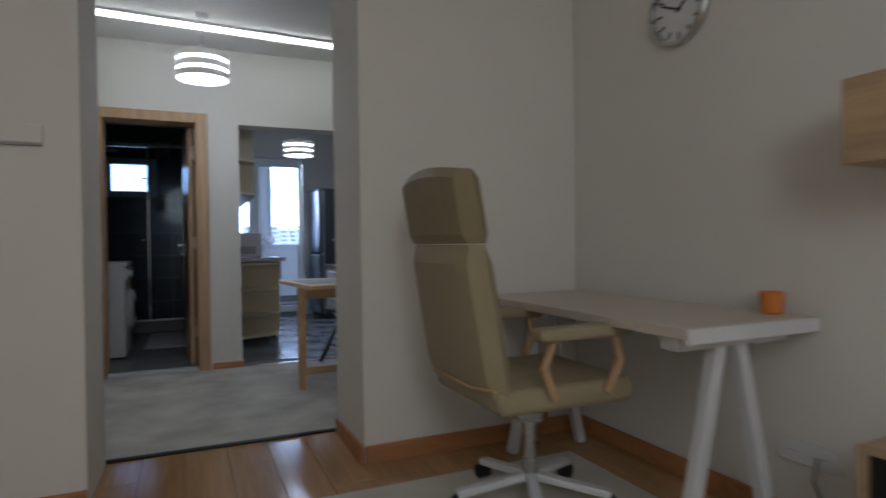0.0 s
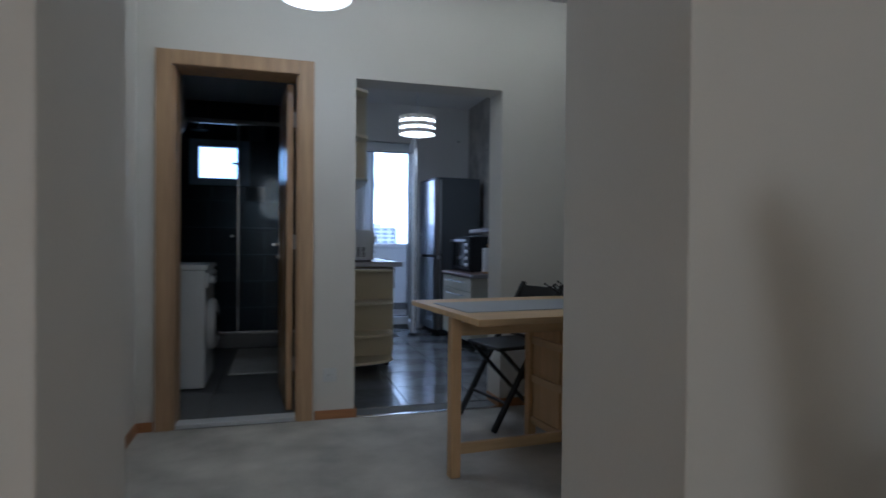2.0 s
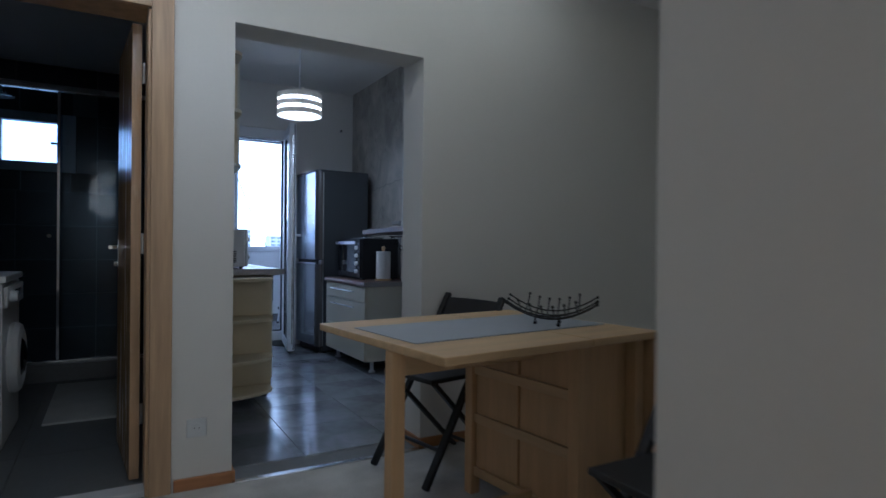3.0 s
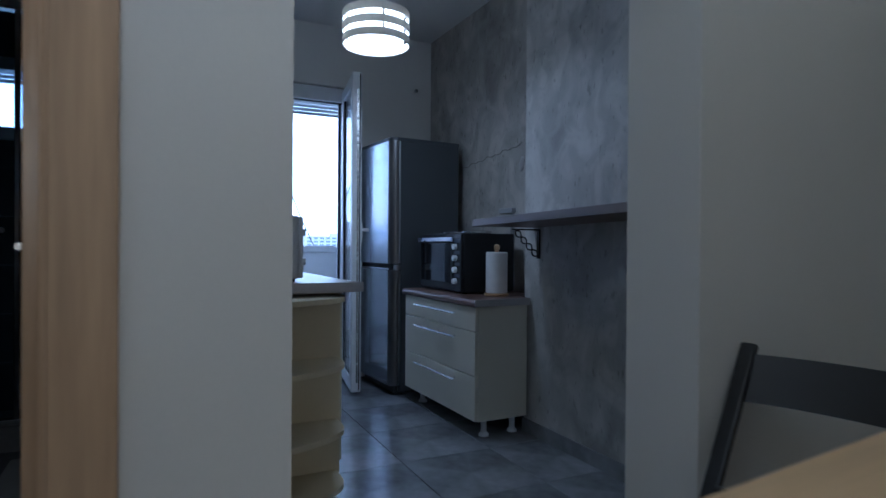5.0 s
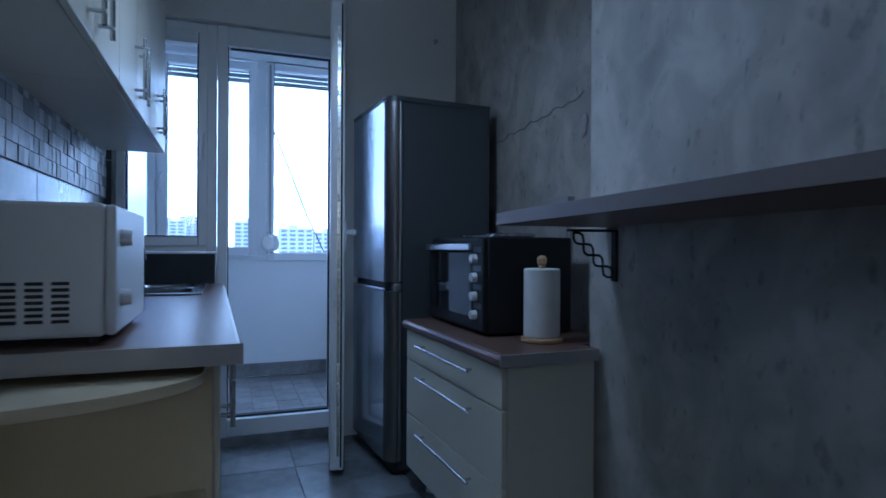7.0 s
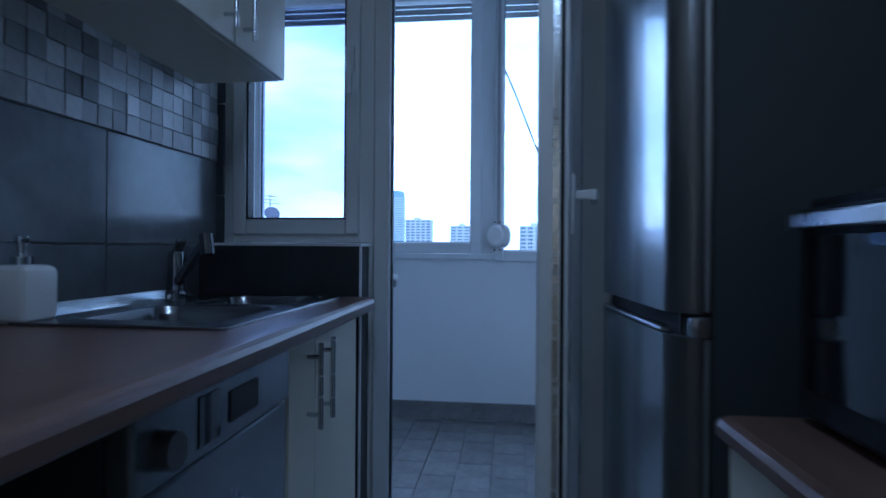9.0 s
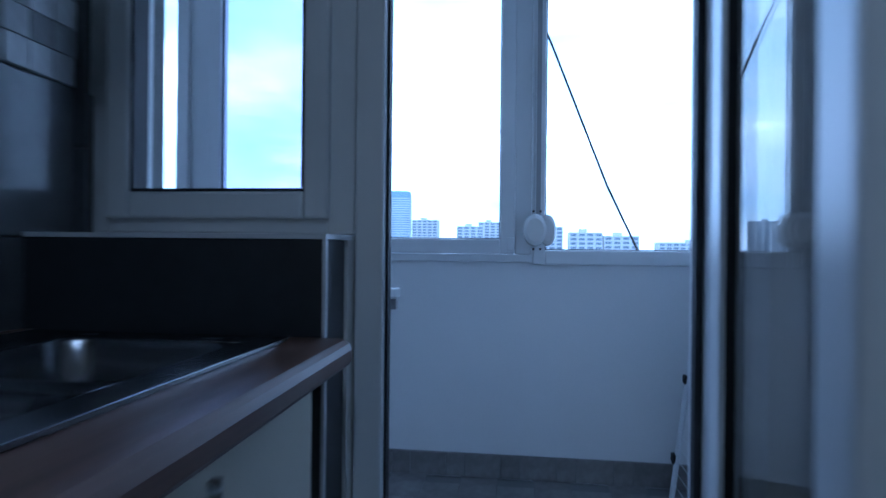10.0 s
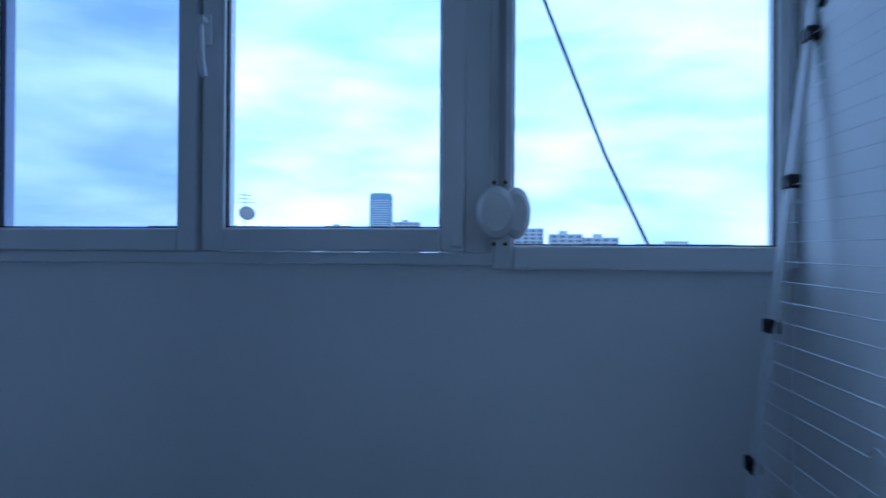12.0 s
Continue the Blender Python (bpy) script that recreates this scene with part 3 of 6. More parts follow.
# kitchen window and balcony door frame
window_1 = thing("window_1", "white pvc kitchen window beside the balcony door", "window", (0.92, 9.08, 1.05))
window_1["kind"] = "structure"
V = M["pvc"]
bm = bmesh.new()
for a, b in (((0.662, 9.04, 1.048), (0.712, 9.12, 2.256)), ((1.135, 9.04, 1.048), (1.185, 9.12, 2.256)), ((0.712, 9.04, 1.048), (1.135, 9.12, 1.085)), ((0.712, 9.04, 2.19), (1.135, 9.12, 2.256))):
    box(bm, a, b, 0.004)
part("window_frame", bm, V, window_1)
bm = bmesh.new()
for a, b in (((0.708, 9.022, 1.075), (0.755, 9.10, 2.20)), ((1.094, 9.022, 1.075), (1.14, 9.10, 2.20)), ((0.755, 9.022, 1.075), (1.094, 9.10, 1.124)), ((0.755, 9.022, 2.14), (1.094, 9.10, 2.20))):
    box(bm, a, b, 0.006)
sash = part("sash", bm, V, window_1)
bm = bmesh.new()
for a, b in (((0.755, 9.03, 1.124), (0.761, 9.075, 2.14)), ((1.088, 9.03, 1.124), (1.094, 9.075, 2.14)), ((0.761, 9.03, 1.124), (1.088, 9.075, 1.130))):
    box(bm, a, b)
part("seal", bm, M["seal"], sash, "black rubber seal")
bm = bmesh.new()
box(bm, (0.757, 9.058, 1.127), (1.092, 9.066, 2.138))
part("pane", bm, M["pane"], sash).visible_shadow = False
bm = bmesh.new()
box(bm, (1.098, 9.002, 1.60), (1.126, 9.022, 1.68), 0.004)
box(bm, (1.104, 8.984, 1.52), (1.122, 9.004, 1.66), 0.006)
part("window_handle", bm, V, sash, "white window handle")

door_2 = thing("door_2", "white pvc balcony door with full glass leaf standing open", "door", (1.80, 9.08, 0))
door_2["kind"] = "structure"
bm = bmesh.new()
for a, b in (((1.188, 9.03, 0.0), (1.240, 9.075, 2.256)), ((1.188, 9.0755, 0.0), (1.214, 9.125, 2.256)), ((1.80, 9.03, 0.0), (1.842, 9.125, 2.256)), ((1.2405, 9.03, 2.15), (1.80, 9.075, 2.256)), ((1.2145, 9.0755, 2.15), (1.80, 9.125, 2.256))):
    box(bm, a, b, 0.005)
part("frame", bm, V, door_2)
bm = bmesh.new()
box(bm, (1.2405, 9.03, 0.05), (1.7995, 9.125, 0.142), 0.006)
part("threshold", bm, V, door_2)
bm = bmesh.new()
box(bm, (1.790, 9.127, 0.06), (1.838, 9.152, 2.25), 0.006)
part("bead", bm, V, door_2, "rounded white frame bead")
bm = bmesh.new()
box(bm, (1.2402, 9.050, 0.15), (1.245, 9.073, 2.15))
box(bm, (1.787, 9.100, 0.07), (1.7995, 9.121, 2.15))
box(bm, (1.252, 9.062, 2.143), (1.80, 9.085, 2.15))
box(bm, (1.246, 9.07, 0.1425), (1.786, 9.11, 0.152))
part("seal", bm, M["seal"], door_2, "black rubber seal")
L = 0.59


def leaf_bm(boxes, bev):
    b2 = bmesh.new()
    for a, b in boxes:
        box(b2, a, b, bev)
    # leaf's own frame: u along the leaf from the hinge, v through it
    b2.transform(pose(1.822, 8.985, 0, 0, 0, -99.3))
    return b2


leaf = part("leaf", leaf_bm([((0.0, -0.045, 0.035), (0.085, 0.022, 2.216)), ((L - 0.085, -0.045, 0.035), (L, 0.022, 2.216)), ((0.085, -0.045, 0.035), (L - 0.085, 0.022, 0.13)), ((0.085, -0.045, 2.13), (L - 0.085, 0.022, 2.216))], 0.008), V, door_2, "white pvc leaf frame")
part("groove", leaf_bm([((L - 0.004, 0.004, 0.05), (L + 0.0015, 0.012, 2.205))], 0), M["seal"], leaf, "dark lock groove in the leaf edge")
part("seal", leaf_bm([((0.085, -0.036, 0.13), (0.090, -0.012, 2.13)), ((L - 0.090, -0.036, 0.13), (L - 0.085, -0.012, 2.13)), ((0.090, -0.036, 0.13), (L - 0.090, -0.012, 0.135))], 0), M["seal"], leaf, "black rubber seal")
part("pane", leaf_bm([((0.088, -0.030, 0.133), (L - 0.088, -0.020, 2.127))], 0), M["pane"], leaf).visible_shadow = False
part("lock_strip", leaf_bm([((L + 0.0005, -0.012, 0.1), (L + 0.0018, 0.001, 2.1))], 0), M["steel"], leaf, "steel lock strip on the leaf edge")
for z in (0.42, 0.98, 1.30, 1.78):
    part("lock_pin", leaf_bm([((L + 0.0018, -0.010, z), (L + 0.008, -0.002, z + 0.022))], 0.001), M["trim_steel"], leaf, "small steel locking pin")
part("door_handle", leaf_bm([((L - 0.055, 0.022, 1.06), (L - 0.025, 0.032, 1.19)), ((L - 0.05, 0.032, 1.135), (L - 0.03, 0.072, 1.155)), ((L - 0.155, 0.059, 1.133), (L - 0.03, 0.077, 1.157))], 0.004), V, leaf, "white lever handle")


# bathroom window
window_2 = thing("window_2", "small white pvc bathroom window high in the tiled wall", "window", (-0.38, 9.1, 1.67))
window_2["kind"] = "structure"
bm = bmesh.new()
for a, b in (((-0.698, 8.985, 1.672), (-0.60, 9.08, 2.178)), ((-0.182, 8.985, 1.672), (-0.067, 9.08, 2.178)), ((-0.60, 8.985, 1.672), (-0.182, 9.08, 1.75)), ((-0.60, 8.985, 2.10), (-0.182, 9.08, 2.178))):
    box(bm, a, b, 0.005)
part("window_frame", bm, V, window_2)
bm = bmesh.new()
box(bm, (-0.60, 9.03, 1.75), (-0.182, 9.04, 2.10))
part("pane", bm, M["pane"], window_2).visible_shadow = False
bm = bmesh.new()
box(bm, (-0.14, 8.965, 1.86), (-0.12, 8.985, 1.98), 0.004)
box(bm, (-0.25, 8.950, 1.905), (-0.12, 8.966, 1.925), 0.004)
part("window_handle", bm, V, window_2)

# balcony glazing: a run of white pvc windows with rolled shutters
window_3 = thing("window_3", "run of white pvc balcony windows with roller shutters", "window", (0.5, 10.55, 0.975))
window_3["kind"] = "structure"
Y0, Y1 = 10.455, 10.56
bm = bmesh.new()
for a, b in (((-1.3, Y0 + 0.02, 0.972), (2.28, Y1, 1.005)), ((-1.3, Y0 + 0.02, 2.53), (2.28, Y1, 2.58)), ((1.462, Y0 + 0.02, 1.005), (1.53, Y1, 2.53)), ((0.74, Y0 + 0.03, 1.005), (0.78, Y1, 2.53)),
             ((0.012, Y0 + 0.02, 1.005), (0.108, Y1, 2.53)), ((-1.298, Y0 + 0.02, 1.005), (-1.22, Y1, 2.53)), ((2.262, Y0 + 0.02, 1.005), (2.278, Y1, 2.53))):
    box(bm, a, b, 0.004)
part("window_frame", bm, V, window_3)


def sash_unit(x0, x1, zb, side, zt=2.50, ins=0.0, pane=None, right=None):
    y0 = Y0 + ins
    right = right or side
    b1 = bmesh.new()
    for a, b in (((x0 - side, y0, zb - 0.062), (x0, y0 + 0.07, zt)), ((x1, y0, zb - 0.062), (x1 + right, y0 + 0.07, zt)), ((x0, y0, zb - 0.062), (x1, y0 + 0.07, zb)), ((x0, y0, zt - 0.06), (x1, y0 + 0.07, zt))):
        box(b1, a, b, 0.007)
    s = part("sash", b1, V, window_3)
    b1 = bmesh.new()
    box(b1, (x0 + 0.0005, y0 + 0.030, zb + 0.0005), (x1 - 0.0005, y0 + 0.036, zt - 0.0605))
    part("pane", b1, pane or M["pane"], s).visible_shadow = False
    b1 = bmesh.new()
    for a, b in (((x0, y0 + 0.012, zb), (x0 + 0.004, y0 + 0.028, zt - 0.06)), ((x1 - 0.004, y0 + 0.012, zb), (x1, y0 + 0.028, zt - 0.06)), ((x0 + 0.004, y0 + 0.012, zb), (x1 - 0.004, y0 + 0.028, zb + 0.004))):
        box(b1, a, b)
    part("seal", b1, M["seal"], s, "black rubber seal")
    return s


s1 = sash_unit(0.824, 1.401, 1.068, 0.062)
sash_unit(0.165, 0.692, 1.066, 0.056, 2.50, 0.0, M["dusty_pane"])
sash_unit(-1.13, -0.045, 1.066, 0.056)
sash_unit(1.586, 2.230, 1.025, 0.050, 2.52, 0.012, None, 0.030)
bm = bmesh.new()
box(bm, (0.765, 10.440, 1.55), (0.792, 10.456, 1.63), 0.004)
tube(bm, [(0.778, 10.444, 1.61), (0.778, 10.415, 1.61), (0.778, 10.410, 1.59), (0.780, 10.415, 1.50), (0.784, 10.42, 1.46)], 0.009, 10)
part("window_handle", bm, V, s1, "white window handle")
bm = bmesh.new()
box(bm, (1.430, 10.428, 1.02), (1.462, 10.455, 1.075), 0.004)
box(bm, (1.430, 10.44, 0.998), (1.462, 10.455, 1.006), 0.001)
part("hinge", bm, V, s1)
for x0, x1 in ((1.585, 2.24), (0.80, 1.46), (0.11, 0.74), (-1.2, 0.01)):
    bm = bmesh.new()
    for k in range(5):
        z = 2.37 + 0.038 * k
        box(bm, (x0, 10.575, z), (x1, 10.590, z + 0.034), 0.005)
    part("roller_shutter", bm, M["grey_plastic"], window_3, "grey roller shutter slats pulled up")
bm = bmesh.new()
box(bm, (1.5325, 10.448, 1.005), (1.5345, 10.452, 2.5))
box(bm, (1.530, 10.452, 1.005), (1.537, 10.475, 2.53))
part("shutter_strap_rail", bm, V, window_3)
bm = bmesh.new()
box(bm, (1.548, 10.448, 1.12), (1.566, 10.452, 2.50))
part("shutter_strap", bm, M["grey_plastic"], window_3, "grey shutter strap")

# strap winder, a double rounded white casing
winder = thing("shutter_strap_winder", "ivory plastic strap winder fixed to the window mullion", "strap winder", (1.555, 10.45, 1.10))
for n, (x, r, d) in {"casing": (1.556, 0.066, 0.066), "cover": (1.594, 0.064, 0.054)}.items():
    bm = bmesh.new()
    prof = [(0.012, 0), (r * 0.93, 0), (r, 0.006), (r, d * 0.55), (r * 0.93, d * 0.8), (r * 0.7, d), (0.01, d)]
    lathe(bm, prof, (0, 0, 0), 28)
    bm.transform(Matrix.Translation((x - (0 if n == "cover" else 0.012), 10.453, 1.105)) @ pose(0, 0, 0, 90, 0, 0) @ Matrix.Diagonal((0.55 if n == "cover" else 0.75, 1.0, 1, 1)))
    part(n, bm, M["ceramic"], winder)
for z in (1.028, 1.183):
    for x in (1.538, 1.566):
        bm = bmesh.new()
        rod(bm, (x, 10.455, z), (x, 10.446, z), 0.005, None, 10)
        part("screw", bm, M["dark_vent"], winder)

# led strip recessed in the hall ceiling
led = thing("led_strip", "warm white linear led bar under the hall ceiling", "light", (0.9, 5.03, 2.64))
bm = bmesh.new()
box(bm, (-0.47, 5.000, 2.596), (2.4, 5.060, 2.618), 0.004)
part("diffuser", bm, M["led"], led, "glowing diffuser")
bm = bmesh.new()
box(bm, (-0.47, 4.995, 2.6185), (2.4, 5.065, 2.6395), 0.002)
part("profile", bm, M["white_metal"], led, "white metal profile")


led.matrix_basis = Matrix.Translation((1.3, 5.03, 0)) @ pose(0, 0, 0, 0, 0, 4.0) @ Matrix.Translation((-1.3, -5.03, 0)) @ led.matrix_basis


# drum pendant of three bands round a glowing opal cylinder
def pendant(label, x, y, z, dia, height, ceiling):
    t = thing("pendant_lamp", label, "lamp", (x, y, ceiling), "drum pendants")
    r = dia / 2
    b1 = bmesh.new()
    n = 40
    lathe(b1, [(r * 0.60, -height * 0.42), (r * 0.80, -height * 0.46), (r * 0.82, -height * 0.40), (r * 0.82, height * 0.36), (r * 0.6, height * 0.37)], (x, y, z), n)
    part("diffuser", b1, M["lamp_glass"], t, "glowing opal glass cylinder")
    b1 = bmesh.new()
    lathe(b1, [(r * 0.90, height * 0.385), (r * 0.90, height * 0.395), (0.02, height * 0.40)], (x, y, z), n)
    part("top_plate", b1, M["shade"], t)
    h = height / 3
    for k in range(3):
        za = z - height / 2 + k * h
        b1 = bmesh.new()
        q = h * 0.62
        ring = []
        for rr, zz in ((r, za), (r, za + q), (r - 0.004, za + q), (r - 0.004, za)):
            ring.append([b1.verts.new((x + rr * math.cos(2 * math.pi * i / n), y + rr * math.sin(2 * math.pi * i / n), zz)) for i in range(n)])
        for i in range(n):
            for j in range(4):
                a, b = ring[j], ring[(j + 1) % 4]
                b1.faces.new((a[i], a[(i + 1) % n], b[(i + 1) % n], b[i]))
        part("shade", b1, M["shade"], t, "white band of the shade")
    for k in range(3):
        a = 2 * math.pi * k / 3 + 0.4
        b1 = bmesh.new()
        box(b1, (-0.006, -0.002, z - height / 2), (0.006, 0.002, z + height / 2), 0)
        b1.transform(Matrix.Translation((x + (r - 0.008) * math.cos(a), y + (r - 0.008) * math.sin(a), 0)) @ pose(0, 0, 0, 0, 0, math.degrees(a) + 90))
        part("strut", b1, M["shade"], t)
    b1 = bmesh.new()
    rod(b1, (x, y, z + height * 0.40), (x, y, ceiling - 0.03), 0.006)
    part("stem", b1, M["white_metal"], t)
    b1 = bmesh.new()
    lathe(b1, [(0.012, -0.035), (0.035, -0.03), (0.05, -0.001)], (x, y, ceiling), 24)
    part("canopy", b1, M["white_metal"], t)
    return t


pendant("white drum pendant of three bands, lit, in the hall", 0.40, 4.80, 2.285, 0.35, 0.20, 2.64)
pendant("white drum pendant of three bands, lit, in the kitchen", 1.525, 7.50, 2.182, 0.35, 0.195, 2.72)
# this third pendant is an invented, unseen housing for the added point lamp
pendant("white drum pendant of three bands, lit, added unseen in the living room", 0.2, -1.2, 2.2, 0.35, 0.27, 2.66)


# ---------- kitchen: left run ----------
def bar_handle(p, q, out, r=0.006):
    """A bar from p to q on two stems; out is the way off the front."""
    b1 = bmesh.new()
    p, q, o = Vector(p), Vector(q), Vector(out)
    d = (q - p).normalized()
    rod(b1, p + o, q + o, r)
    for s in (p + d * 0.03, q - d * 0.03):
        rod(b1, s, s + o, r * 0.8)
    return b1


# open end shelf unit with rounded front corner
shelf_unit = thing("end_shelf_unit", "ivory open end shelf unit on short legs", "cabinet", (0.95, 6.99, 0))
C2 = M["cream_in"]


def round_shelf(z, th=0.018):
    b1 = bmesh.new()
    pts = [(0.687, 7.03), (0.687, 6.70), (0.72, 6.70)]
    pts += [(0.72 + 0.47 * math.sin(a), 6.93 - 0.23 * math.cos(a)) for a in [k * math.pi / 24 for k in range(2, 13)]]
    pts += [(1.19, 7.03)]
    lo = [b1.verts.new((x, y, z)) for x, y in pts]
    hi = [b1.verts.new((x, y, z + th)) for x, y in pts]
    b1.faces.new(lo[::-1])
    b1.faces.new(hi)
    for i in range(len(pts)):
        j = (i + 1) % len(pts)
        b1.faces.new((lo[i], lo[j], hi[j], hi[i]))
    return b1


for z in (0.055, 0.275, 0.54, 0.81):
    part("shelf", round_shelf(z, 0.02), C2, shelf_unit)
bm = bmesh.new()
box(bm, (0.668, 7.031, 0.055), (1.205, 7.048, 0.846), 0.002)
part("back_panel", bm, C2, shelf_unit)
bm = bmesh.new()
box(bm, (0.668, 6.705, 0.055), (0.686, 7.03, 0.83), 0.002)
part("side_panel", bm, C2, shelf_unit)
for x, y in ((0.74, 6.99), (1.15, 6.99), (0.76, 6.79)):
    bm = bmesh.new()
    lathe(bm, [(0.022, 0), (0.022, 0.015), (0.014, 0.02), (0.014, 0.055)], (x, y, 0), 16)
    part("leg", bm, M["black"], shelf_unit)


def closing_in(bm):
    """The cabinet fronts stand slightly askew: they close in towards the window."""
    for v in bm.verts:
        if v.co.x > 1.14:
            v.co.x -= 0.0165 * (v.co.y - 6.88)
    return bm


def base_unit(y0, y1, label, splits, handles, zt=0.846):
    t = thing("base_cabinet", label, "cabinet", (0.95, (y0 + y1) / 2, 0), "kitchen base cabinets")
    b1 = bmesh.new()
    box(b1, (0.668, y0 + 0.001, 0.10), (1.20, y1 - 0.001, zt), 0.002)
    part("body", closing_in(b1), C2, t)
    for k in range(len(splits) - 1):
        b1 = bmesh.new()
        box(b1, (1.202, splits[k] + 0.002, 0.105), (1.222, splits[k + 1] - 0.002, 0.842), 0.003)
        d = part("door", closing_in(b1), M["cream"], t)
        y = handles[k]
        part("handle", closing_in(bar_handle((1.222, y, 0.642), (1.222, y, 0.826), (0.03, 0, 0))), M["steel"], d, "steel bar handle")
    for y in (y0 + 0.05, y1 - 0.05):
        b1 = bmesh.new()
        lathe(b1, [(0.022, 0), (0.022, 0.015), (0.014, 0.02), (0.014, 0.1)], (1.14, y, 0), 16)
        part("leg", b1, M["black"], t)


base_unit(7.05, 7.58, "cream double-door base cabinet under the worktop", (7.05, 7.225, 7.58), (7.183, 7.265))
base_unit(8.285, 8.82, "cream double-door base cabinet under the sink", (8.285, 8.45, 8.82), (8.395, 8.485), 0.722)

dish = thing("dishwasher", "silver grey freestanding dishwasher under the worktop", "dishwasher", (0.95, 8.03, 0))
bm = bmesh.new()
box(bm, (0.69, 7.785, 0.02), (1.19, 8.275, 0.722), 0.002)
box(bm, (0.69, 7.785, 0.7225), (1.19, 8.185, 0.84), 0.002)
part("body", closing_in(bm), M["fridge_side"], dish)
bm = bmesh.new()
box(bm, (1.191, 7.787, 0.09), (1.222, 8.273, 0.735), 0.006)
part("door", closing_in(bm), M["dish_front"], dish, "dark silver door panel")
bm = bmesh.new()
box(bm, (1.191, 7.787, 0.739), (1.228, 8.273, 0.838), 0.006)
pan = part("control_panel", closing_in(bm), M["dish_front"], dish)
bm = bmesh.new()
box(bm, (1.2285, 8.02, 0.765), (1.231, 8.12, 0.812), 0.001)
part("grip_recess", closing_in(bm), M["dark_vent"], pan, "dark recessed grip")
bm = bmesh.new()
box(bm, (1.2285, 7.93, 0.755), (1.230, 7.99, 0.825), 0.001)
part("display", closing_in(bm), M["black_glass"], pan)
bm = bmesh.new()
rod(bm, (1.228, 7.84, 0.785), (1.252, 7.84, 0.785), 0.026, 0.023, 24)
part("knob", closing_in(bm), M["shaded_steel"], pan)

# worktop with sink cut-out, made of strips round the basin
SX0, SX1, SY0, SY1 = 0.745, 1.135, 8.14, 8.83
worktop = thing("kitchen_worktop", "brown wood-effect laminate worktop with rounded front edge", "worktop", (0.95, 7.87, 0.846))
bm = bmesh.new()


def top_strip(b1, x0, x1, y0, y1, round_front=False):
    zt, zb = 0.886, 0.847
    if not round_front:
        box(b1, (x0, y0, zb), (x1, y1, zt))
        return
    prof = [(x0, zb), (x1 - 0.004, zb), (x1, zb + 0.006), (x1, zt - 0.016), (x1 - 0.004, zt - 0.007), (x1 - 0.012, zt - 0.0015), (x1 - 0.022, zt), (x0, zt)]
    a = [b1.verts.new((x, y0, z)) for x, z in prof]
    b = [b1.verts.new((x, y1, z)) for x, z in prof]
    b1.faces.new(a)
    b1.faces.new(b[::-1])
    for i in range(len(prof)):
        j = (i + 1) % len(prof)
        b1.faces.new((a[i], b[i], b[j], a[j]))


top_strip(bm, SX1, 1.262, 6.895, 8.880, True)
top_strip(bm, 0.668, SX1, 6.895, SY0)
top_strip(bm, 0.668, SX0, SY0, SY1)
top_strip(bm, 0.668, SX1, SY1, 8.880)
part("top", closing_in(bm), M["worktop"], worktop)
bm = bmesh.new()
box(bm, (0.668, 6.888, 0.846), (1.262, 6.894, 0.887), 0.002)
part("end_strip", closing_in(bm), M["edge"], worktop, "pale grey end strip")
bm = bmesh.new()
prof = [(0.668, 0.887), (0.70, 0.887), (0.694, 0.897), (0.68, 0.912), (0.668, 0.915)]
a = [bm.verts.new((x, 6.9, z)) for x, z in prof]
b = [bm.verts.new((x, 8.80, z)) for x, z in prof]
bm.faces.new(a)
bm.faces.new(b[::-1])
for i in range(5):
    j = (i + 1) % 5
    bm.faces.new((a[i], b[i], b[j], a[j]))
part("upstand", bm, M["steel"], worktop, "aluminium upstand strip along the tiles")

sink = thing("sink", "stainless steel one and a half bowl inset sink", "sink", (0.94, 8.48, 0.886))


def bowl(b1, x0, x1, y0, y1, depth, r=0.05, n=5):
    def loop(ins, z, rad):
        out = []
        for cx, cy, a0 in ((x1 - ins - rad, y1 - ins - rad, 0), (x0 + ins + rad, y1 - ins - rad, 90), (x0 + ins + rad, y0 + ins + rad, 180), (x1 - ins - rad, y0 + ins + rad, 270)):
            for k in range(n + 1):
                a1 = radians(a0 + 90 * k / n)
                out.append(b1.verts.new((cx + rad * math.cos(a1), cy + rad * math.sin(a1), z)))
        return out
    zt = 0.8925
    ls = [loop(-0.008, zt, r + 0.008), loop(0.0, zt - 0.003, r), loop(0.006, zt - 0.02, r), loop(0.012, zt - depth + 0.03, r), loop(0.03, zt - depth, r)]
    for p, q in zip(ls, ls[1:]):
        m = len(p)
        for i in range(m):
            b1.faces.new((p[i], p[(i + 1) % m], q[(i + 1) % m], q[i]))
    b1.faces.new(ls[-1])


bm = bmesh.new()
bowl(bm, 0.80, 1.10, 8.20, 8.49, 0.16)
part("bowl", bm, M["sink_steel"], sink)
bm = bmesh.new()
bowl(bm, 0.84, 1.10, 8.53, 8.78, 0.10)
part("half_bowl", bm, M["sink_steel"], sink)
bm = bmesh.new()
for a, b in (((0.735, 8.13, 0.8865), (0.80, 8.84, 0.8925)), ((1.10, 8.13, 0.8865), (1.145, 8.84, 0.8925)), ((0.80, 8.13, 0.8865), (1.10, 8.20, 0.8925)), ((0.80, 8.49, 0.8865), (1.10, 8.53, 0.8925)), ((0.80, 8.78, 0.8865), (1.10, 8.84, 0.8925)), ((0.80, 8.53, 0.8865), (0.84, 8.78, 0.8925))):
    box(bm, a, b, 0.001)
part("rim", bm, M["sink_steel"], sink)

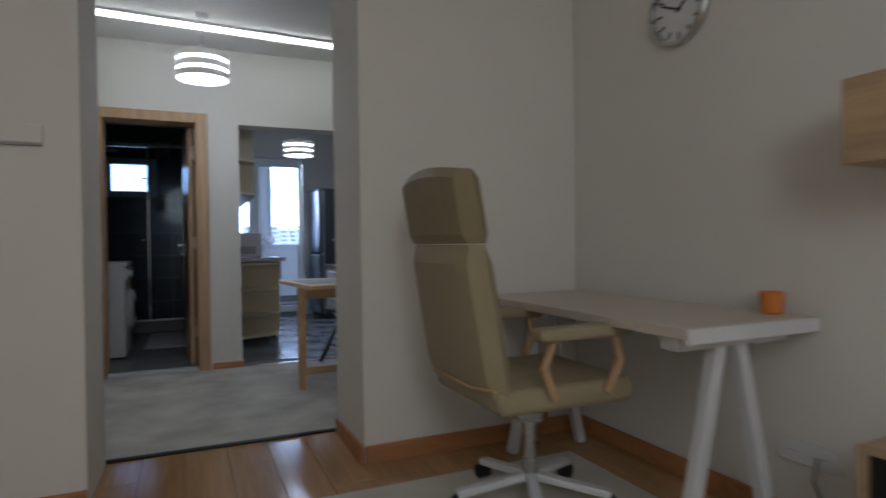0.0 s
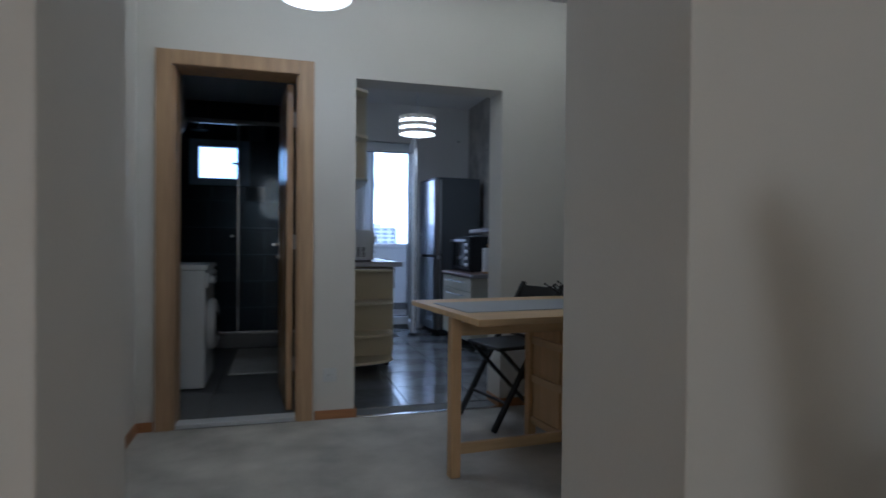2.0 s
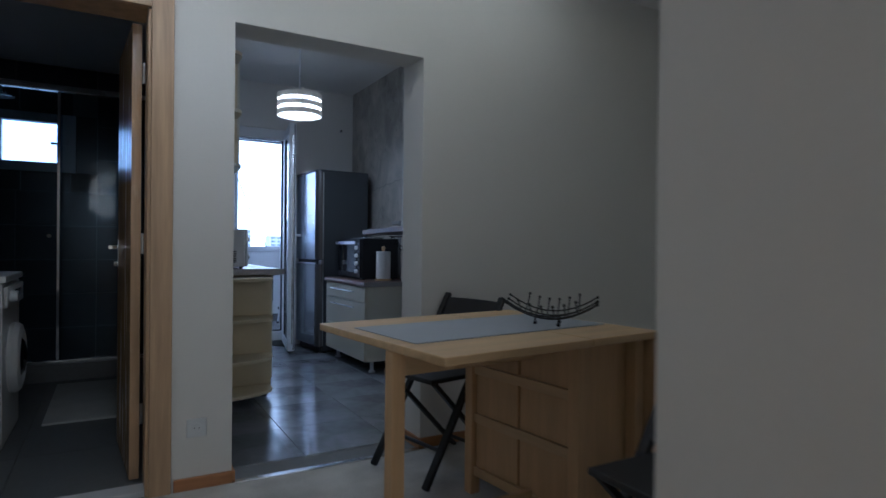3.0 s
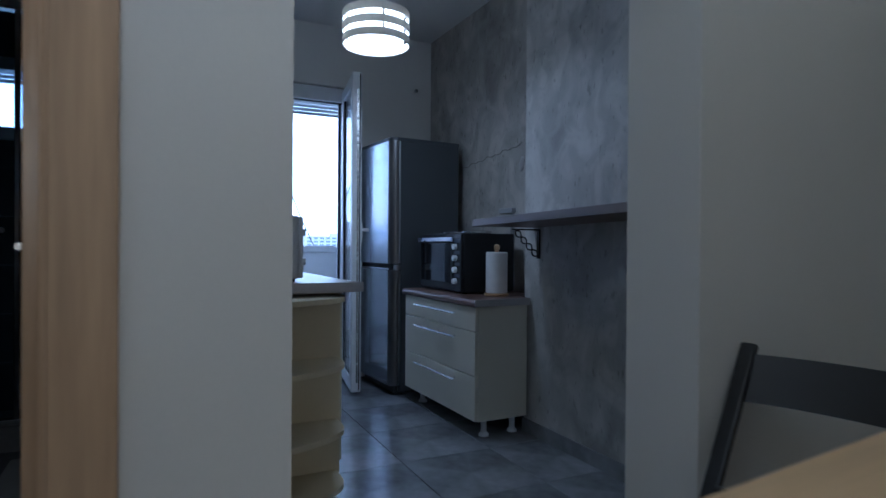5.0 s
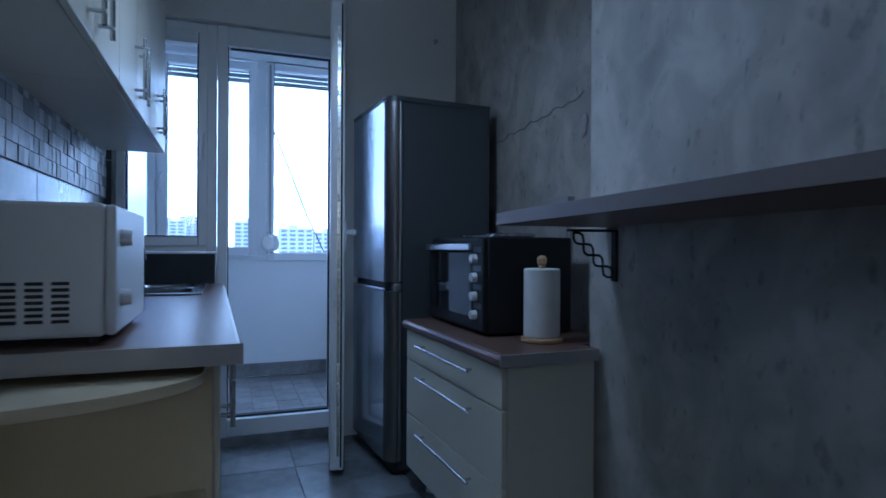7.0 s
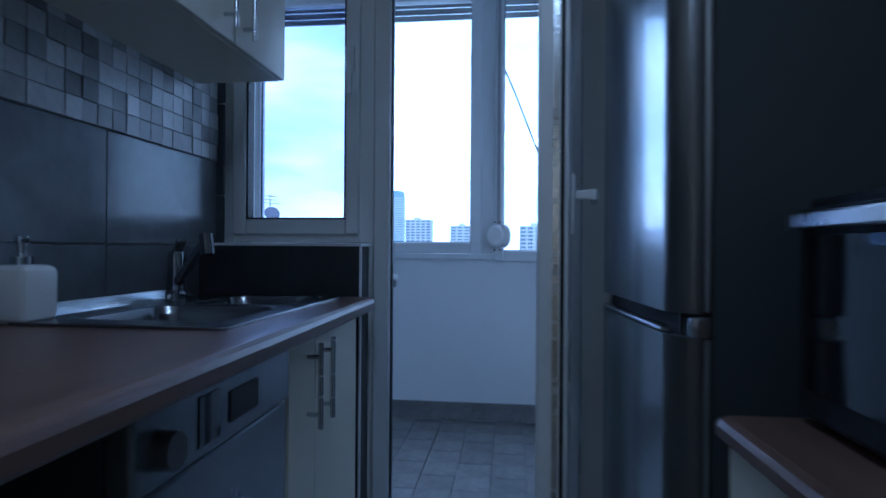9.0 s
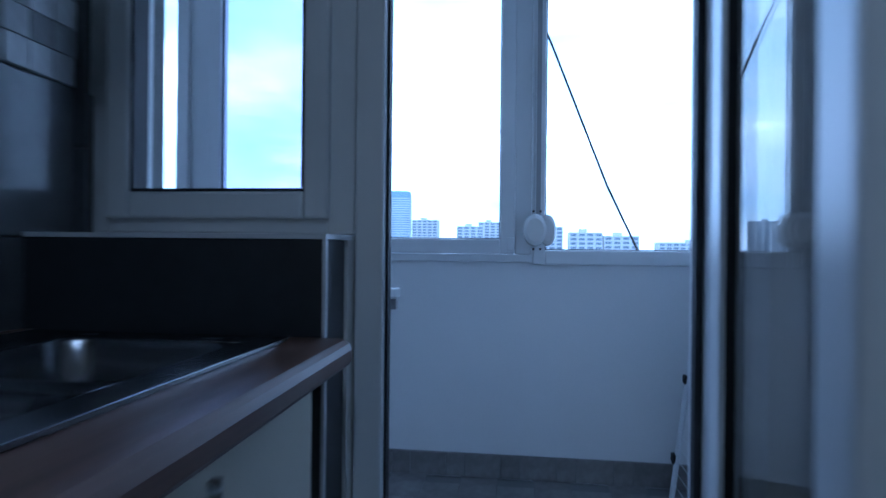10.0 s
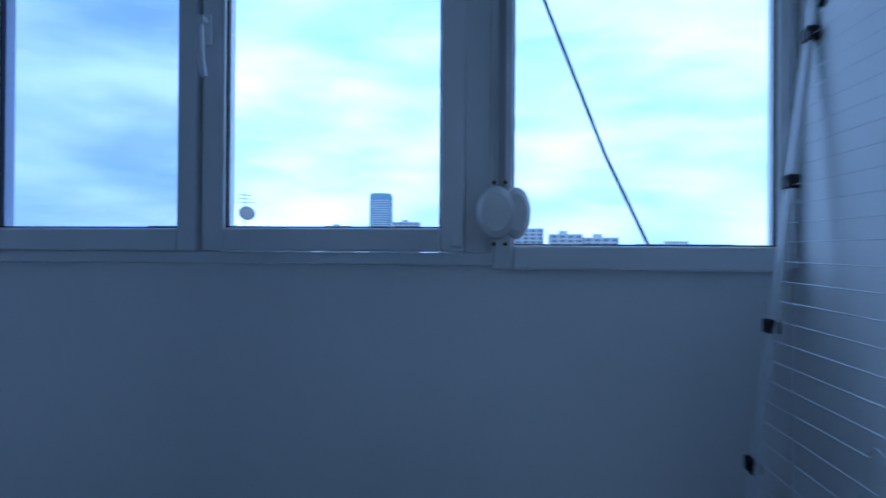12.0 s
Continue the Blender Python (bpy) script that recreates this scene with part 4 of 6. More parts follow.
tap = thing("kitchen_tap", "chrome single lever kitchen tap with angled spout", "tap", (0.735, 8.66, 0.893))
# tap parts use the darkened chrome to look backlit
bm = bmesh.new()
lathe(bm, [(0.028, 0), (0.028, 0.012), (0.023, 0.02), (0.023, 0.11), (0.02, 0.125), (0.006, 0.13)], (0.735, 8.66, 0.893), 24)
part("body", bm, M["shaded_chrome"], tap)
bm = bmesh.new()
rod(bm, (0.742, 8.655, 0.935), (0.885, 8.54, 1.045), 0.0135)
rod(bm, (0.883, 8.541, 1.062), (0.892, 8.535, 1.012), 0.017)
part("spout", bm, M["shaded_chrome"], tap)
bm = bmesh.new()
beam(bm, (0.735, 8.66, 1.015), (0.775, 8.62, 1.05), 0.026, 0.014, 0.005)
part("lever", bm, M["shaded_chrome"], tap)

soap = thing("soap_dispenser", "white ceramic soap dispenser with chrome pump", "dispenser", (0.78, 8.10, 0.887))
bm = bmesh.new()
box(bm, (0.735, 8.055, 0.887), (0.825, 8.145, 0.995), 0.018, 3)
part("bottle", bm, M["ceramic"], soap)
bm = bmesh.new()
lathe(bm, [(0.018, 0), (0.018, 0.02), (0.008, 0.024), (0.008, 0.045), (0.012, 0.046), (0.012, 0.058), (0.003, 0.06)], (0.78, 8.10, 0.99), 20)
rod(bm, (0.78, 8.10, 1.04), (0.805, 8.085, 1.04), 0.005)
part("pump", bm, M["chrome"], soap)
soap.location = (0.725, 8.17, 0.887)
jar = thing("storage_jar", "clear glass jar with wooden lid on the worktop", "jar", (0.77, 7.88, 0.887))
bm = bmesh.new()
lathe(bm, [(0.03, 0.0), (0.036, 0.003), (0.036, 0.118), (0.033, 0.118), (0.033, 0.006), (0.02, 0.005)], (0.77, 7.88, 0.887), 28)
part("body", bm, M["jar_glass"], jar)
bm = bmesh.new()
lathe(bm, [(0.034, 0.119), (0.039, 0.12), (0.039, 0.128), (0.036, 0.13)], (0.77, 7.88, 0.887), 28)
part("lid", bm, M["cork"], jar)
jar.location = (0.755, 7.80, 0.887)

mw = thing("microwave_oven", "white microwave seen from its vented side", "microwave", (0.92, 7.13, 0.887))
bm = bmesh.new()
box(bm, (0.735, 6.965, 0.90), (1.012, 7.395, 1.156), 0.008)
mwb = part("body", bm, M["white_plastic"], mw)
for r_ in range(7):
    for c_ in range(5):
        bm = bmesh.new()
        box(bm, (0.758 + c_ * 0.042, 6.9625, 0.929 + r_ * 0.0118), (0.758 + c_ * 0.042 + 0.029, 6.9648, 0.929 + r_ * 0.0118 + 0.0062), 0.0008, 1)
        part("vent_slot", bm, M["dark_vent"], mwb)
bm = bmesh.new()
box(bm, (1.012, 6.97, 0.902), (1.031, 7.39, 1.153), 0.006)
part("door", bm, M["white_plastic"], mw)
for z in (0.97, 1.09):
    bm = bmesh.new()
    rod(bm, (1.031, 7.03, z), (1.052, 7.03, z), 0.018, 0.015, 20)
    part("knob", bm, M["white_plastic"], mw)
for x, y in ((0.76, 6.99), (0.99, 6.99), (0.76, 7.37), (0.99, 7.37)):
    bm = bmesh.new()
    rod(bm, (x, y, 0.887), (x, y, 0.901), 0.012)
    part("foot", bm, M["dark_vent"], mw)
bm = bmesh.new()
tube(bm, [(0.74, 7.0, 0.96), (0.70, 6.99, 0.93), (0.695, 7.0, 1.0), (0.70, 7.03, 1.06), (0.694, 7.06, 1.11), (0.685, 7.07, 1.15)], 0.004)
part("power_cord", bm, M["black"], mw)


# upper cabinets
def upper_unit(y0, y1, handles, zt=2.25):
    t = thing("wall_cabinet", "cream double-door wall cabinet above the worktop", "cabinet", (0.8, (y0 + y1) / 2, 1.532), "kitchen wall cabinets")
    b1 = bmesh.new()
    box(b1, (0.668, y0 + 0.001, 1.532), (0.930, y1 - 0.001, zt), 0.002)
    part("body", b1, M["cream"], t)
    ym = (y0 + y1) / 2
    for a, b, h in ((y0, ym, handles[0]), (ym, y1, handles[1])):
        b1 = bmesh.new()
        box(b1, (0.931, a + 0.002, 1.533), (0.949, b - 0.002, zt), 0.003)
        d = part("door", b1, M["cream"], t)
        part("handle", bar_handle((0.949, h, 1.555), (0.949, h, 1.755), (0.03, 0, 0)), M["steel"], d, "steel bar handle")


upper_unit(8.235, 8.875, (8.50, 8.60))
upper_unit(7.545, 8.235, (7.84, 7.94))
upper_unit(6.856, 7.545, (7.15, 7.25))

# open end shelf closing the row of wall cabinets
wall_end = thing("wall_end_shelf_unit", "ivory open end shelf with rounded boards beside the wall cabinets", "shelf", (0.8, 6.84, 1.532))
bm = bmesh.new()
box(bm, (0.668, 6.836, 1.533), (0.930, 6.854, 2.25), 0.002)
part("back_panel", bm, C2, wall_end)
bm = bmesh.new()
box(bm, (0.668, 6.485, 1.5525), (0.684, 6.835, 2.228), 0.002)
part("side_panel", bm, C2, wall_end)
for z in (1.532, 1.87, 2.229):
    bm = bmesh.new()
    pts = [(0.6685, 6.835), (0.6685, 6.465), (0.69, 6.475), (0.75, 6.515), (0.83, 6.573), (0.905, 6.632), (0.924, 6.657), (0.93, 6.69), (0.93, 6.835)]
    lo = [bm.verts.new((x, y, z)) for x, y in pts]
    hi = [bm.verts.new((x, y, z + 0.02)) for x, y in pts]
    bm.faces.new(lo[::-1])
    bm.faces.new(hi)
    for i in range(len(pts)):
        k = (i + 1) % len(pts)
        bm.faces.new((lo[i], lo[k], hi[k], hi[i]))
    part("board", bm, M["cream"] if z < 1.6 else C2, wall_end)

# ---------- kitchen: right side ----------
fridge = thing("fridge_freezer", "silver two-door fridge freezer with dark grey sides", "fridge", (2.25, 8.71, 0))
bm = bmesh.new()
box(bm, (1.981, 8.374, 0.03), (2.455, 8.945, 1.768), 0.006)
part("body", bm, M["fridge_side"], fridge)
ARC = [(1.970 - 0.055 * math.sin(radians(6 * k)), 8.417 - 0.055 * math.cos(radians(6 * k))) for k in range(16)]


def fridge_door(z0, z1):
    b1 = bmesh.new()
    prof = [(1.980, 8.4185), (1.916, 8.4185), (1.915, 8.4195)] + [(1.915, 8.935), (1.919, 8.945), (1.930, 8.95), (1.980, 8.95)]
    lo = [b1.verts.new((x, y, z0)) for x, y in prof]
    hi = [b1.verts.new((x, y, z1)) for x, y in prof]
    b1.faces.new(lo)
    b1.faces.new(hi[::-1])
    for i in range(len(prof)):
        j = (i + 1) % len(prof)
        b1.faces.new((lo[i], hi[i], hi[j], lo[j]))
    return b1


for n, z0, z1 in (("freezer_door", 0.075, 0.868), ("fridge_door", 0.912, 1.756)):
    d = part(n, fridge_door(z0, z1), M["fridge"], fridge, "silver lacquered door with a rounded edge")
    # rounded edge as its own piece, its shade painted by the darker steel
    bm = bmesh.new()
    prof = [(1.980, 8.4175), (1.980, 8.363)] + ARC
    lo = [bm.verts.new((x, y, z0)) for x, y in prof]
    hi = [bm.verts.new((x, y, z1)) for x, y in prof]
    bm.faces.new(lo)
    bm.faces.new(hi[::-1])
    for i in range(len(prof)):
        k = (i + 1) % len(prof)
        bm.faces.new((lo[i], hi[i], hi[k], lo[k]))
    part("rounded_edge", bm, M["shaded_steel"], d, "rounded door edge with shade put into its colour")
    bm = bmesh.new()
    rod(bm, (1.978, 8.366, z0 + 0.004), (1.978, 8.366, z1 - 0.004), 0.008, None, 14)
    part("edge_trim", bm, M["trim_steel"], d, "narrow steel edge trim")
bm = bmesh.new()
box(bm, (1.940, 8.40, 0.868), (1.980, 8.94, 0.912))
part("grip_recess", bm, M["dark_vent"], fridge, "dark grip recess between the doors")
bm = bmesh.new()
box(bm, (1.911, 8.43, 0.870), (1.930, 8.932, 0.880), 0.004)
box(bm, (1.948, 8.357, 0.866), (1.986, 8.41, 0.908), 0.008)
part("handle", bm, M["trim_steel"], fridge, "steel grip strip")
bm = bmesh.new()
for k, w in enumerate((0.02, 0.03, 0.012)):
    box(bm, (1.9132, 8.60, 1.64 - k * 0.014), (1.9148, 8.60 + w, 1.648 - k * 0.014))
part("logo", bm, M["white_plastic"], fridge, "small pale emblem")
bm = bmesh.new()
prof = [(2.455, 8.374), (1.980, 8.364)] + ARC + [(1.916, 8.945), (2.455, 8.945)]
lo = [bm.verts.new((x, y, 1.7575)) for x, y in prof]
hi = [bm.verts.new((x, y, 1.780)) for x, y in prof]
bm.faces.new(lo)
bm.faces.new(hi[::-1])
for i in range(len(prof)):
    k = (i + 1) % len(prof)
    bm.faces.new((lo[i], hi[i], hi[k], lo[k]))
bmesh.ops.recalc_face_normals(bm, faces=bm.faces)
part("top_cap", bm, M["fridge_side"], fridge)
bm = bmesh.new()
box(bm, (1.96, 8.39, 0.012), (2.44, 8.935, 0.07), 0.003)
part("plinth", bm, M["dark_vent"], fridge)
for y in (8.42, 8.93):
    bm = bmesh.new()
    rod(bm, (2.03, y, 0), (2.03, y, 0.03), 0.018)
    part("foot", bm, M["black"], fridge)

# the fridge stands slightly askew
fridge.matrix_basis = Matrix.Translation((1.9085, 8.63, 0)) @ pose(0, 0, 0, 0, 0, 3.8) @ Matrix.Translation((-1.915, -8.686, 0)) @ fridge.matrix_basis

drawers = thing("drawer_cabinet", "cream three-drawer kitchen cabinet on short legs", "cabinet", (2.25, 7.73, 0))
bm = bmesh.new()
box(bm, (2.022, 7.275, 0.10), (2.335, 8.195, 0.714), 0.002)
part("body", bm, M["cream"], drawers)
for z0, z1 in ((0.582, 0.710), (0.345, 0.578), (0.104, 0.341)):
    bm = bmesh.new()
    box(bm, (2.002, 7.277, z0), (2.021, 8.193, z1), 0.003)
    d = part("drawer_front", bm, M["cream"], drawers)
    z = z1 - 0.045
    part("handle", bar_handle((2.002, 7.47, z), (2.002, 7.99, z), (-0.028, 0, 0)), M["steel"], d, "steel bar handle")
for x in (2.10, 2.285):
    for y in (7.345, 8.12):
        bm = bmesh.new()
        lathe(bm, [(0.028, 0), (0.028, 0.012), (0.016, 0.022), (0.016, 0.1)], (x, y, 0), 16)
        part("leg", bm, M["white_plastic"], drawers)
bm = bmesh.new()
ct = thing("cabinet_worktop", "brown wood-effect worktop on the drawer cabinet", "worktop", (2.22, 7.73, 0.715))
bm.free()
bm = bmesh.new()
prof = [(2.340, 0.715), (1.992, 0.715), (1.986, 0.721), (1.986, 0.738), (1.992, 0.748), (2.005, 0.753), (2.340, 0.753)]
a = [bm.verts.new((x, 7.262, z)) for x, z in prof]
b = [bm.verts.new((x, 8.21, z)) for x, z in prof]
bm.faces.new(a)
bm.faces.new(b[::-1])
for i in range(len(prof)):
    j = (i + 1) % len(prof)
    bm.faces.new((a[i], b[i], b[j], a[j]))
box(bm, (2.3405, 7.350, 0.715), (2.518, 8.21, 0.753), 0.001)
part("top", bm, M["worktop"], ct)
bm = bmesh.new()
box(bm, (1.987, 7.255, 0.716), (2.339, 7.2615, 0.7535), 0.001)
part("end_strip", bm, M["edge"], ct, "grey end strip")

for t in (drawers, ct):
    t.matrix_basis = Matrix.Translation((2.010, 7.278, 0)) @ pose(0, 0, 0, 0, 0, 1.2) @ Matrix.Translation((-2.002, -7.275, 0)) @ t.matrix_basis

oven = thing("mini_oven", "black countertop oven with two hotplates on top", "oven", (2.28, 7.89, 0.754))
bm = bmesh.new()
box(bm, (2.106, 7.592, 0.762), (2.455, 8.185, 1.114), 0.008)
part("body", bm, M["black"], oven)
bm = bmesh.new()
box(bm, (2.092, 7.692, 0.775), (2.105, 8.18, 1.097), 0.004)
od = part("door", bm, M["black"], oven, "black oven door")
bm = bmesh.new()
box(bm, (2.0895, 7.70, 0.815), (2.0925, 8.15, 1.055), 0.001)
part("glass", bm, M["black_glass"], od, "dark oven glass")
bm = bmesh.new()
box(bm, (2.066, 7.675, 1.063), (2.078, 8.172, 1.089), 0.004)
for y in (7.72, 8.14):
    box(bm, (2.077, y - 0.01, 1.068), (2.093, y + 0.01, 1.084), 0.002)
part("handle", bm, M["trim_steel"], od, "steel bar handle")
bm = bmesh.new()
box(bm, (2.090, 7.597, 0.770), (2.105, 7.690, 1.107), 0.004)
cp = part("control_panel", bm, M["black"], oven)
for z in (0.828, 0.896, 0.965, 1.033):
    bm = bmesh.new()
    rod(bm, (2.090, 7.664, z), (2.070, 7.664, z), 0.018, 0.016, 22)
    box(bm, (2.068, 7.660, z - 0.016), (2.073, 7.668, z + 0.016), 0.002)
    part("knob", bm, M["white_plastic"], cp, "white turning knob")
    bm = bmesh.new()
    box(bm, (2.0888, 7.612, z + 0.024), (2.0898, 7.684, z + 0.044))
    part("marking", bm, M["marking"], cp, "dark blue printed scale")
for y in (7.75, 8.03):
    bm = bmesh.new()
    lathe(bm, [(0.09, 0), (0.095, 0.004), (0.095, 0.014), (0.085, 0.018), (0.01, 0.018)], (2.28, y, 1.114), 32)
    part("hotplate", bm, M["steel"], oven, "round hotplate")
for x in (2.14, 2.42):
    for y in (7.64, 8.14):
        bm = bmesh.new()
        rod(bm, (x, y, 0.754), (x, y, 0.763), 0.014)
        part("foot", bm, M["black"], oven)

roll = thing("paper_towel_roll", "white paper towel roll on a wooden stand", "paper towel", (2.25, 7.46, 0.754))
bm = bmesh.new()
lathe(bm, [(0.07, 0), (0.072, 0.004), (0.072, 0.012), (0.066, 0.016)], (2.25, 7.46, 0.754), 32)
part("base", bm, M["cork"], roll, "round wooden base")
bm = bmesh.new()
lathe(bm, [(0.02, 0.017), (0.06, 0.017), (0.062, 0.022), (0.062, 0.245), (0.058, 0.25), (0.02, 0.25)], (2.25, 7.46, 0.754), 40)
part("paper", bm, M["paper"], roll)
bm = bmesh.new()
lathe(bm, [(0.012, 0.25), (0.012, 0.262), (0.016, 0.268), (0.017, 0.283), (0.012, 0.292), (0.003, 0.295)], (2.25, 7.46, 0.754), 20)
part("finial", bm, M["cork"], roll)

SHELF_TILT = Matrix.Translation((0, 7.255, 1.158)) @ pose(0, 0, 0, -1.1, 0, 0) @ Matrix.Translation((0, -7.255, -1.15))
shelf = thing("wall_shelf", "brown laminate wall shelf on iron brackets", "shelf", (2.2, 6.5, 1.13))
bm = bmesh.new()
box(bm, (1.98, 5.782, 1.132), (2.358, 7.255, 1.168), 0.004)
bm.transform(SHELF_TILT)
part("board", bm, M["worktop"], shelf)
bm = bmesh.new()
box(bm, (1.975, 5.782, 1.1325), (1.9795, 7.255, 1.1675), 0.001)
box(bm, (1.98, 7.2555, 1.1325), (2.357, 7.2605, 1.1675), 0.001)
bm.transform(SHELF_TILT)
part("edge_band", bm, M["shelf_edge"], shelf, "grey edge band")
for y in (7.20, 6.05):
    bm = bmesh.new()
    box(bm, (2.350, y - 0.012, 0.972), (2.358, y + 0.012, 1.131), 0.001)
    box(bm, (2.19, y - 0.012, 1.124), (2.350, y + 0.012, 1.1315), 0.001)
    for ph in (0, math.pi):
        tube(bm, [(2.346 - 0.14 * k / 14 + 0.012 * math.sin(ph + k * 0.9), y, 0.985 + 0.136 * k / 14 + 0.012 * math.sin(ph + k * 0.9)) for k in range(15)], 0.004, 6)
    br = part("bracket", bm, M["iron"], shelf, "black twisted iron bracket")


# small box on the wall behind the shelf, cable, pipe stub
bm = bmesh.new()
box(bm, (2.505, 7.70, 1.252), (2.538, 7.86, 1.282), 0.004)
single("cable_box", bm, M["grey_plastic"], "small grey cable box on the concrete wall", "cable box", (2.53, 7.78, 1.252))
bm = bmesh.new()
tube(bm, [(2.532, 7.72, 1.252), (2.53, 7.72, 1.0), (2.531, 7.71, 0.78)], 0.005)
tube(bm, [(2.532, 7.75, 1.252), (2.53, 7.755, 1.0), (2.531, 7.74, 0.78)], 0.004)
single("wall_cable", bm, M["grey_plastic"], "grey cables running down the concrete wall", "cable", (2.531, 7.73, 0.78))
bm = bmesh.new()
rod(bm, (2.40, 8.998, 2.305), (2.40, 8.975, 2.305), 0.013)
single("pipe_stub", bm, M["steel"], "short metal pipe stub in the white wall", "pipe", (2.40, 8.99, 2.305))


bm = bmesh.new()
bmesh.ops.create_icosphere(bm, subdivisions=2, radius=1.0, matrix=Matrix.Translation((2.534, 7.636, 1.552)) @ pose(0, 0, 0, 14, 0, 0) @ Matrix.Diagonal((0.012, 0.020, 0.052, 1)))
for v in bm.verts:
    v.co += Vector((0, 0.004 * math.sin(90 * v.co.z), 0.003 * math.sin(140 * v.co.y)))
single("plaster_lump", bm, M["edge"], "small rough white plaster lump on the concrete wall", "plaster", (2.534, 7.636, 1.50))


bm = bmesh.new()
tube(bm, [(2.5385, 8.42 - 0.78 * k / 24, 1.615 + 0.062 * k / 24 + 0.007 * math.sin(1.9 * k) + 0.005 * math.sin(5.3 * k)) for k in range(25)], 0.0022, 5)
tagged(new("trim_wall_crack", mesh_of("trim_wall_crack", bm, M["crack"])), "thin dark crack across the concrete wall", "trim", kind="structure")


def socket(name, label, place, turn, w=0.08, double=False):
    t = thing(name, label, "socket", place, "", turn, True)
    b1 = bmesh.new()
    box(b1, (-w / 2, -0.010, -0.04), (w / 2, -0.001, 0.04), 0.004)
    plate = part("plate", b1, M["white_plastic"], t)
    for dx in ((-w / 4, w / 4) if double else (0,)):
        b1 = bmesh.new()
        lathe(b1, [(0.021, 0), (0.021, 0.004), (0.018, 0.0045), (0.018, 0.001), (0.002, 0.001)], (0, 0, 0), 24)
        b1.transform(Matrix.Translation((dx, -0.010, 0)) @ pose(0, 0, 0, 90, 0, 0))
        s = part("well", b1, M["white_plastic"], plate)
        for h in (-0.0095, 0.0095):
            b1 = bmesh.new()
            rod(b1, (dx + h, -0.0118, 0), (dx + h, -0.0105, 0), 0.0025, None, 8)
            part("contact_hole", b1, M["dark_vent"], plate)
    return t


socket("wall_socket", "white wall socket beside the bathroom door", (0.545, 5.54, 0.265), 0)
socket("wall_socket", "white wall socket low on the living room wall", (-0.56, 3.0, 0.30), 0)
socket("wall_socket", "white double socket on the slate tiles", (0.674, 7.09, 1.21), 90, 0.12, True)
socket("wall_socket", "white double socket with plugs behind the desk", (2.218, 1.70, 0.28), -90, 0.22, True)
bm = bmesh.new()
tube(bm, [(2.20, 1.66, 0.28), (2.15, 1.64, 0.22), (2.16, 1.60, 0.12), (2.17, 1.5, 0.05), (2.15, 1.3, 0.02)], 0.004)
single("power_cable", bm, M["black"], "black power cable hanging from the socket", "cable", (2.17, 1.5, 0.02))
sw = thing("light_switch", "white light switch on the hall wall", "switch", (-0.5, 5.30, 1.42), "", 90, True)
bm = bmesh.new()
box(bm, (-0.04, -0.010, -0.04), (0.04, -0.001, 0.04), 0.004)
part("plate", bm, M["white_plastic"], sw)
bm = bmesh.new()
box(bm, (-0.028, -0.014, -0.028), (0.028, -0.0095, 0.028), 0.003)
part("rocker", bm, M["white_plastic"], sw)
vb = thing("wall_vent_box", "shallow white plastic box on the living room wall", "box", (-0.31, 3.0, 1.40))
bm = bmesh.new()
box(bm, (-0.42, 2.972, 1.415), (-0.21, 2.999, 1.485), 0.006)
part("case", bm, M["paint"], vb)
bm = bmesh.new()
box(bm, (-0.415, 2.975, 1.407), (-0.215, 2.998, 1.4145), 0.002)
part("lower_lip", bm, M["grey_plastic"], vb)

# ---------- hall: gateleg table, runner, basket, folding chairs ----------
table = thing("gateleg_table", "birch gateleg table with drawers, one leaf raised, one hanging", "table", (1.5, 4.62, 0))
TX0, TX1, TX2, TY0, TY1 = 0.925, 1.535, 1.90, 4.215, 5.045
TABLE_TURN = Matrix.Translation((TX0, TY1, 0)) @ pose(0, 0, 0, 0, 0, 6.0) @ Matrix.Translation((-TX0, -TY1, 0))
for n, x0, x1 in (("leaf", TX0, TX1 - 0.002), ("tabletop", TX1, TX2)):
    bm = bmesh.new()
    box(bm, (x0, TY0, 0.722), (x1, TY1, 0.749), 0.004)
    part(n, bm, M["birch"], table)
bm = bmesh.new()
box(bm, (TX2 + 0.002, TY0, 0.13), (TX2 + 0.027, TY1, 0.745), 0.004)
part("leaf", bm, M["birch_z"], table, "birch leaf hanging down")
for x, y in ((TX0 + 0.028, 4.52), (TX1 + 0.02, 4.30), (TX1 + 0.02, 4.88), (TX2 - 0.03, 4.30), (TX2 - 0.03, 4.88)):
    bm = bmesh.new()
    box(bm, (x - 0.024, y - 0.024, 0.006), (x + 0.024, y + 0.024, 0.721), 0.004)
    part("leg", bm, M["birch_z"], table)
for z, h in ((0.13, 0.05), (0.668, 0.06)):
    bm = bmesh.new()
    beam(bm, (TX0 + 0.053, 4.52, z), (TX1 - 0.005, 4.50, z), 0.02, h)
    part("gate_rail", bm, M["birch"], table)
bm = bmesh.new()
box(bm, (TX1 + 0.032, 4.325, 0.10), (TX2 - 0.035, 4.855, 0.715), 0.003)
part("chest", bm, M["birch_z"], table)
for z0 in (0.10, 0.325, 0.53, 0.697):
    bm = bmesh.new()
    box(bm, (TX1 + 0.008, 4.325, z0 - 0.014), (TX1 + 0.029, 4.855, z0 + 0.024), 0.003)
    part("rail", bm, M["birch_y"], table)
for z0, z1 in ((0.125, 0.31), (0.350, 0.515), (0.555, 0.682)):
    for y0, y1 in ((4.327, 4.583), (4.597, 4.853)):
        bm = bmesh.new()
        box(bm, (TX1 + 0.018, y0, z0), (TX1 + 0.0315, y1, z1), 0.003)
        part("drawer_front", bm, M["birch_z"], table)
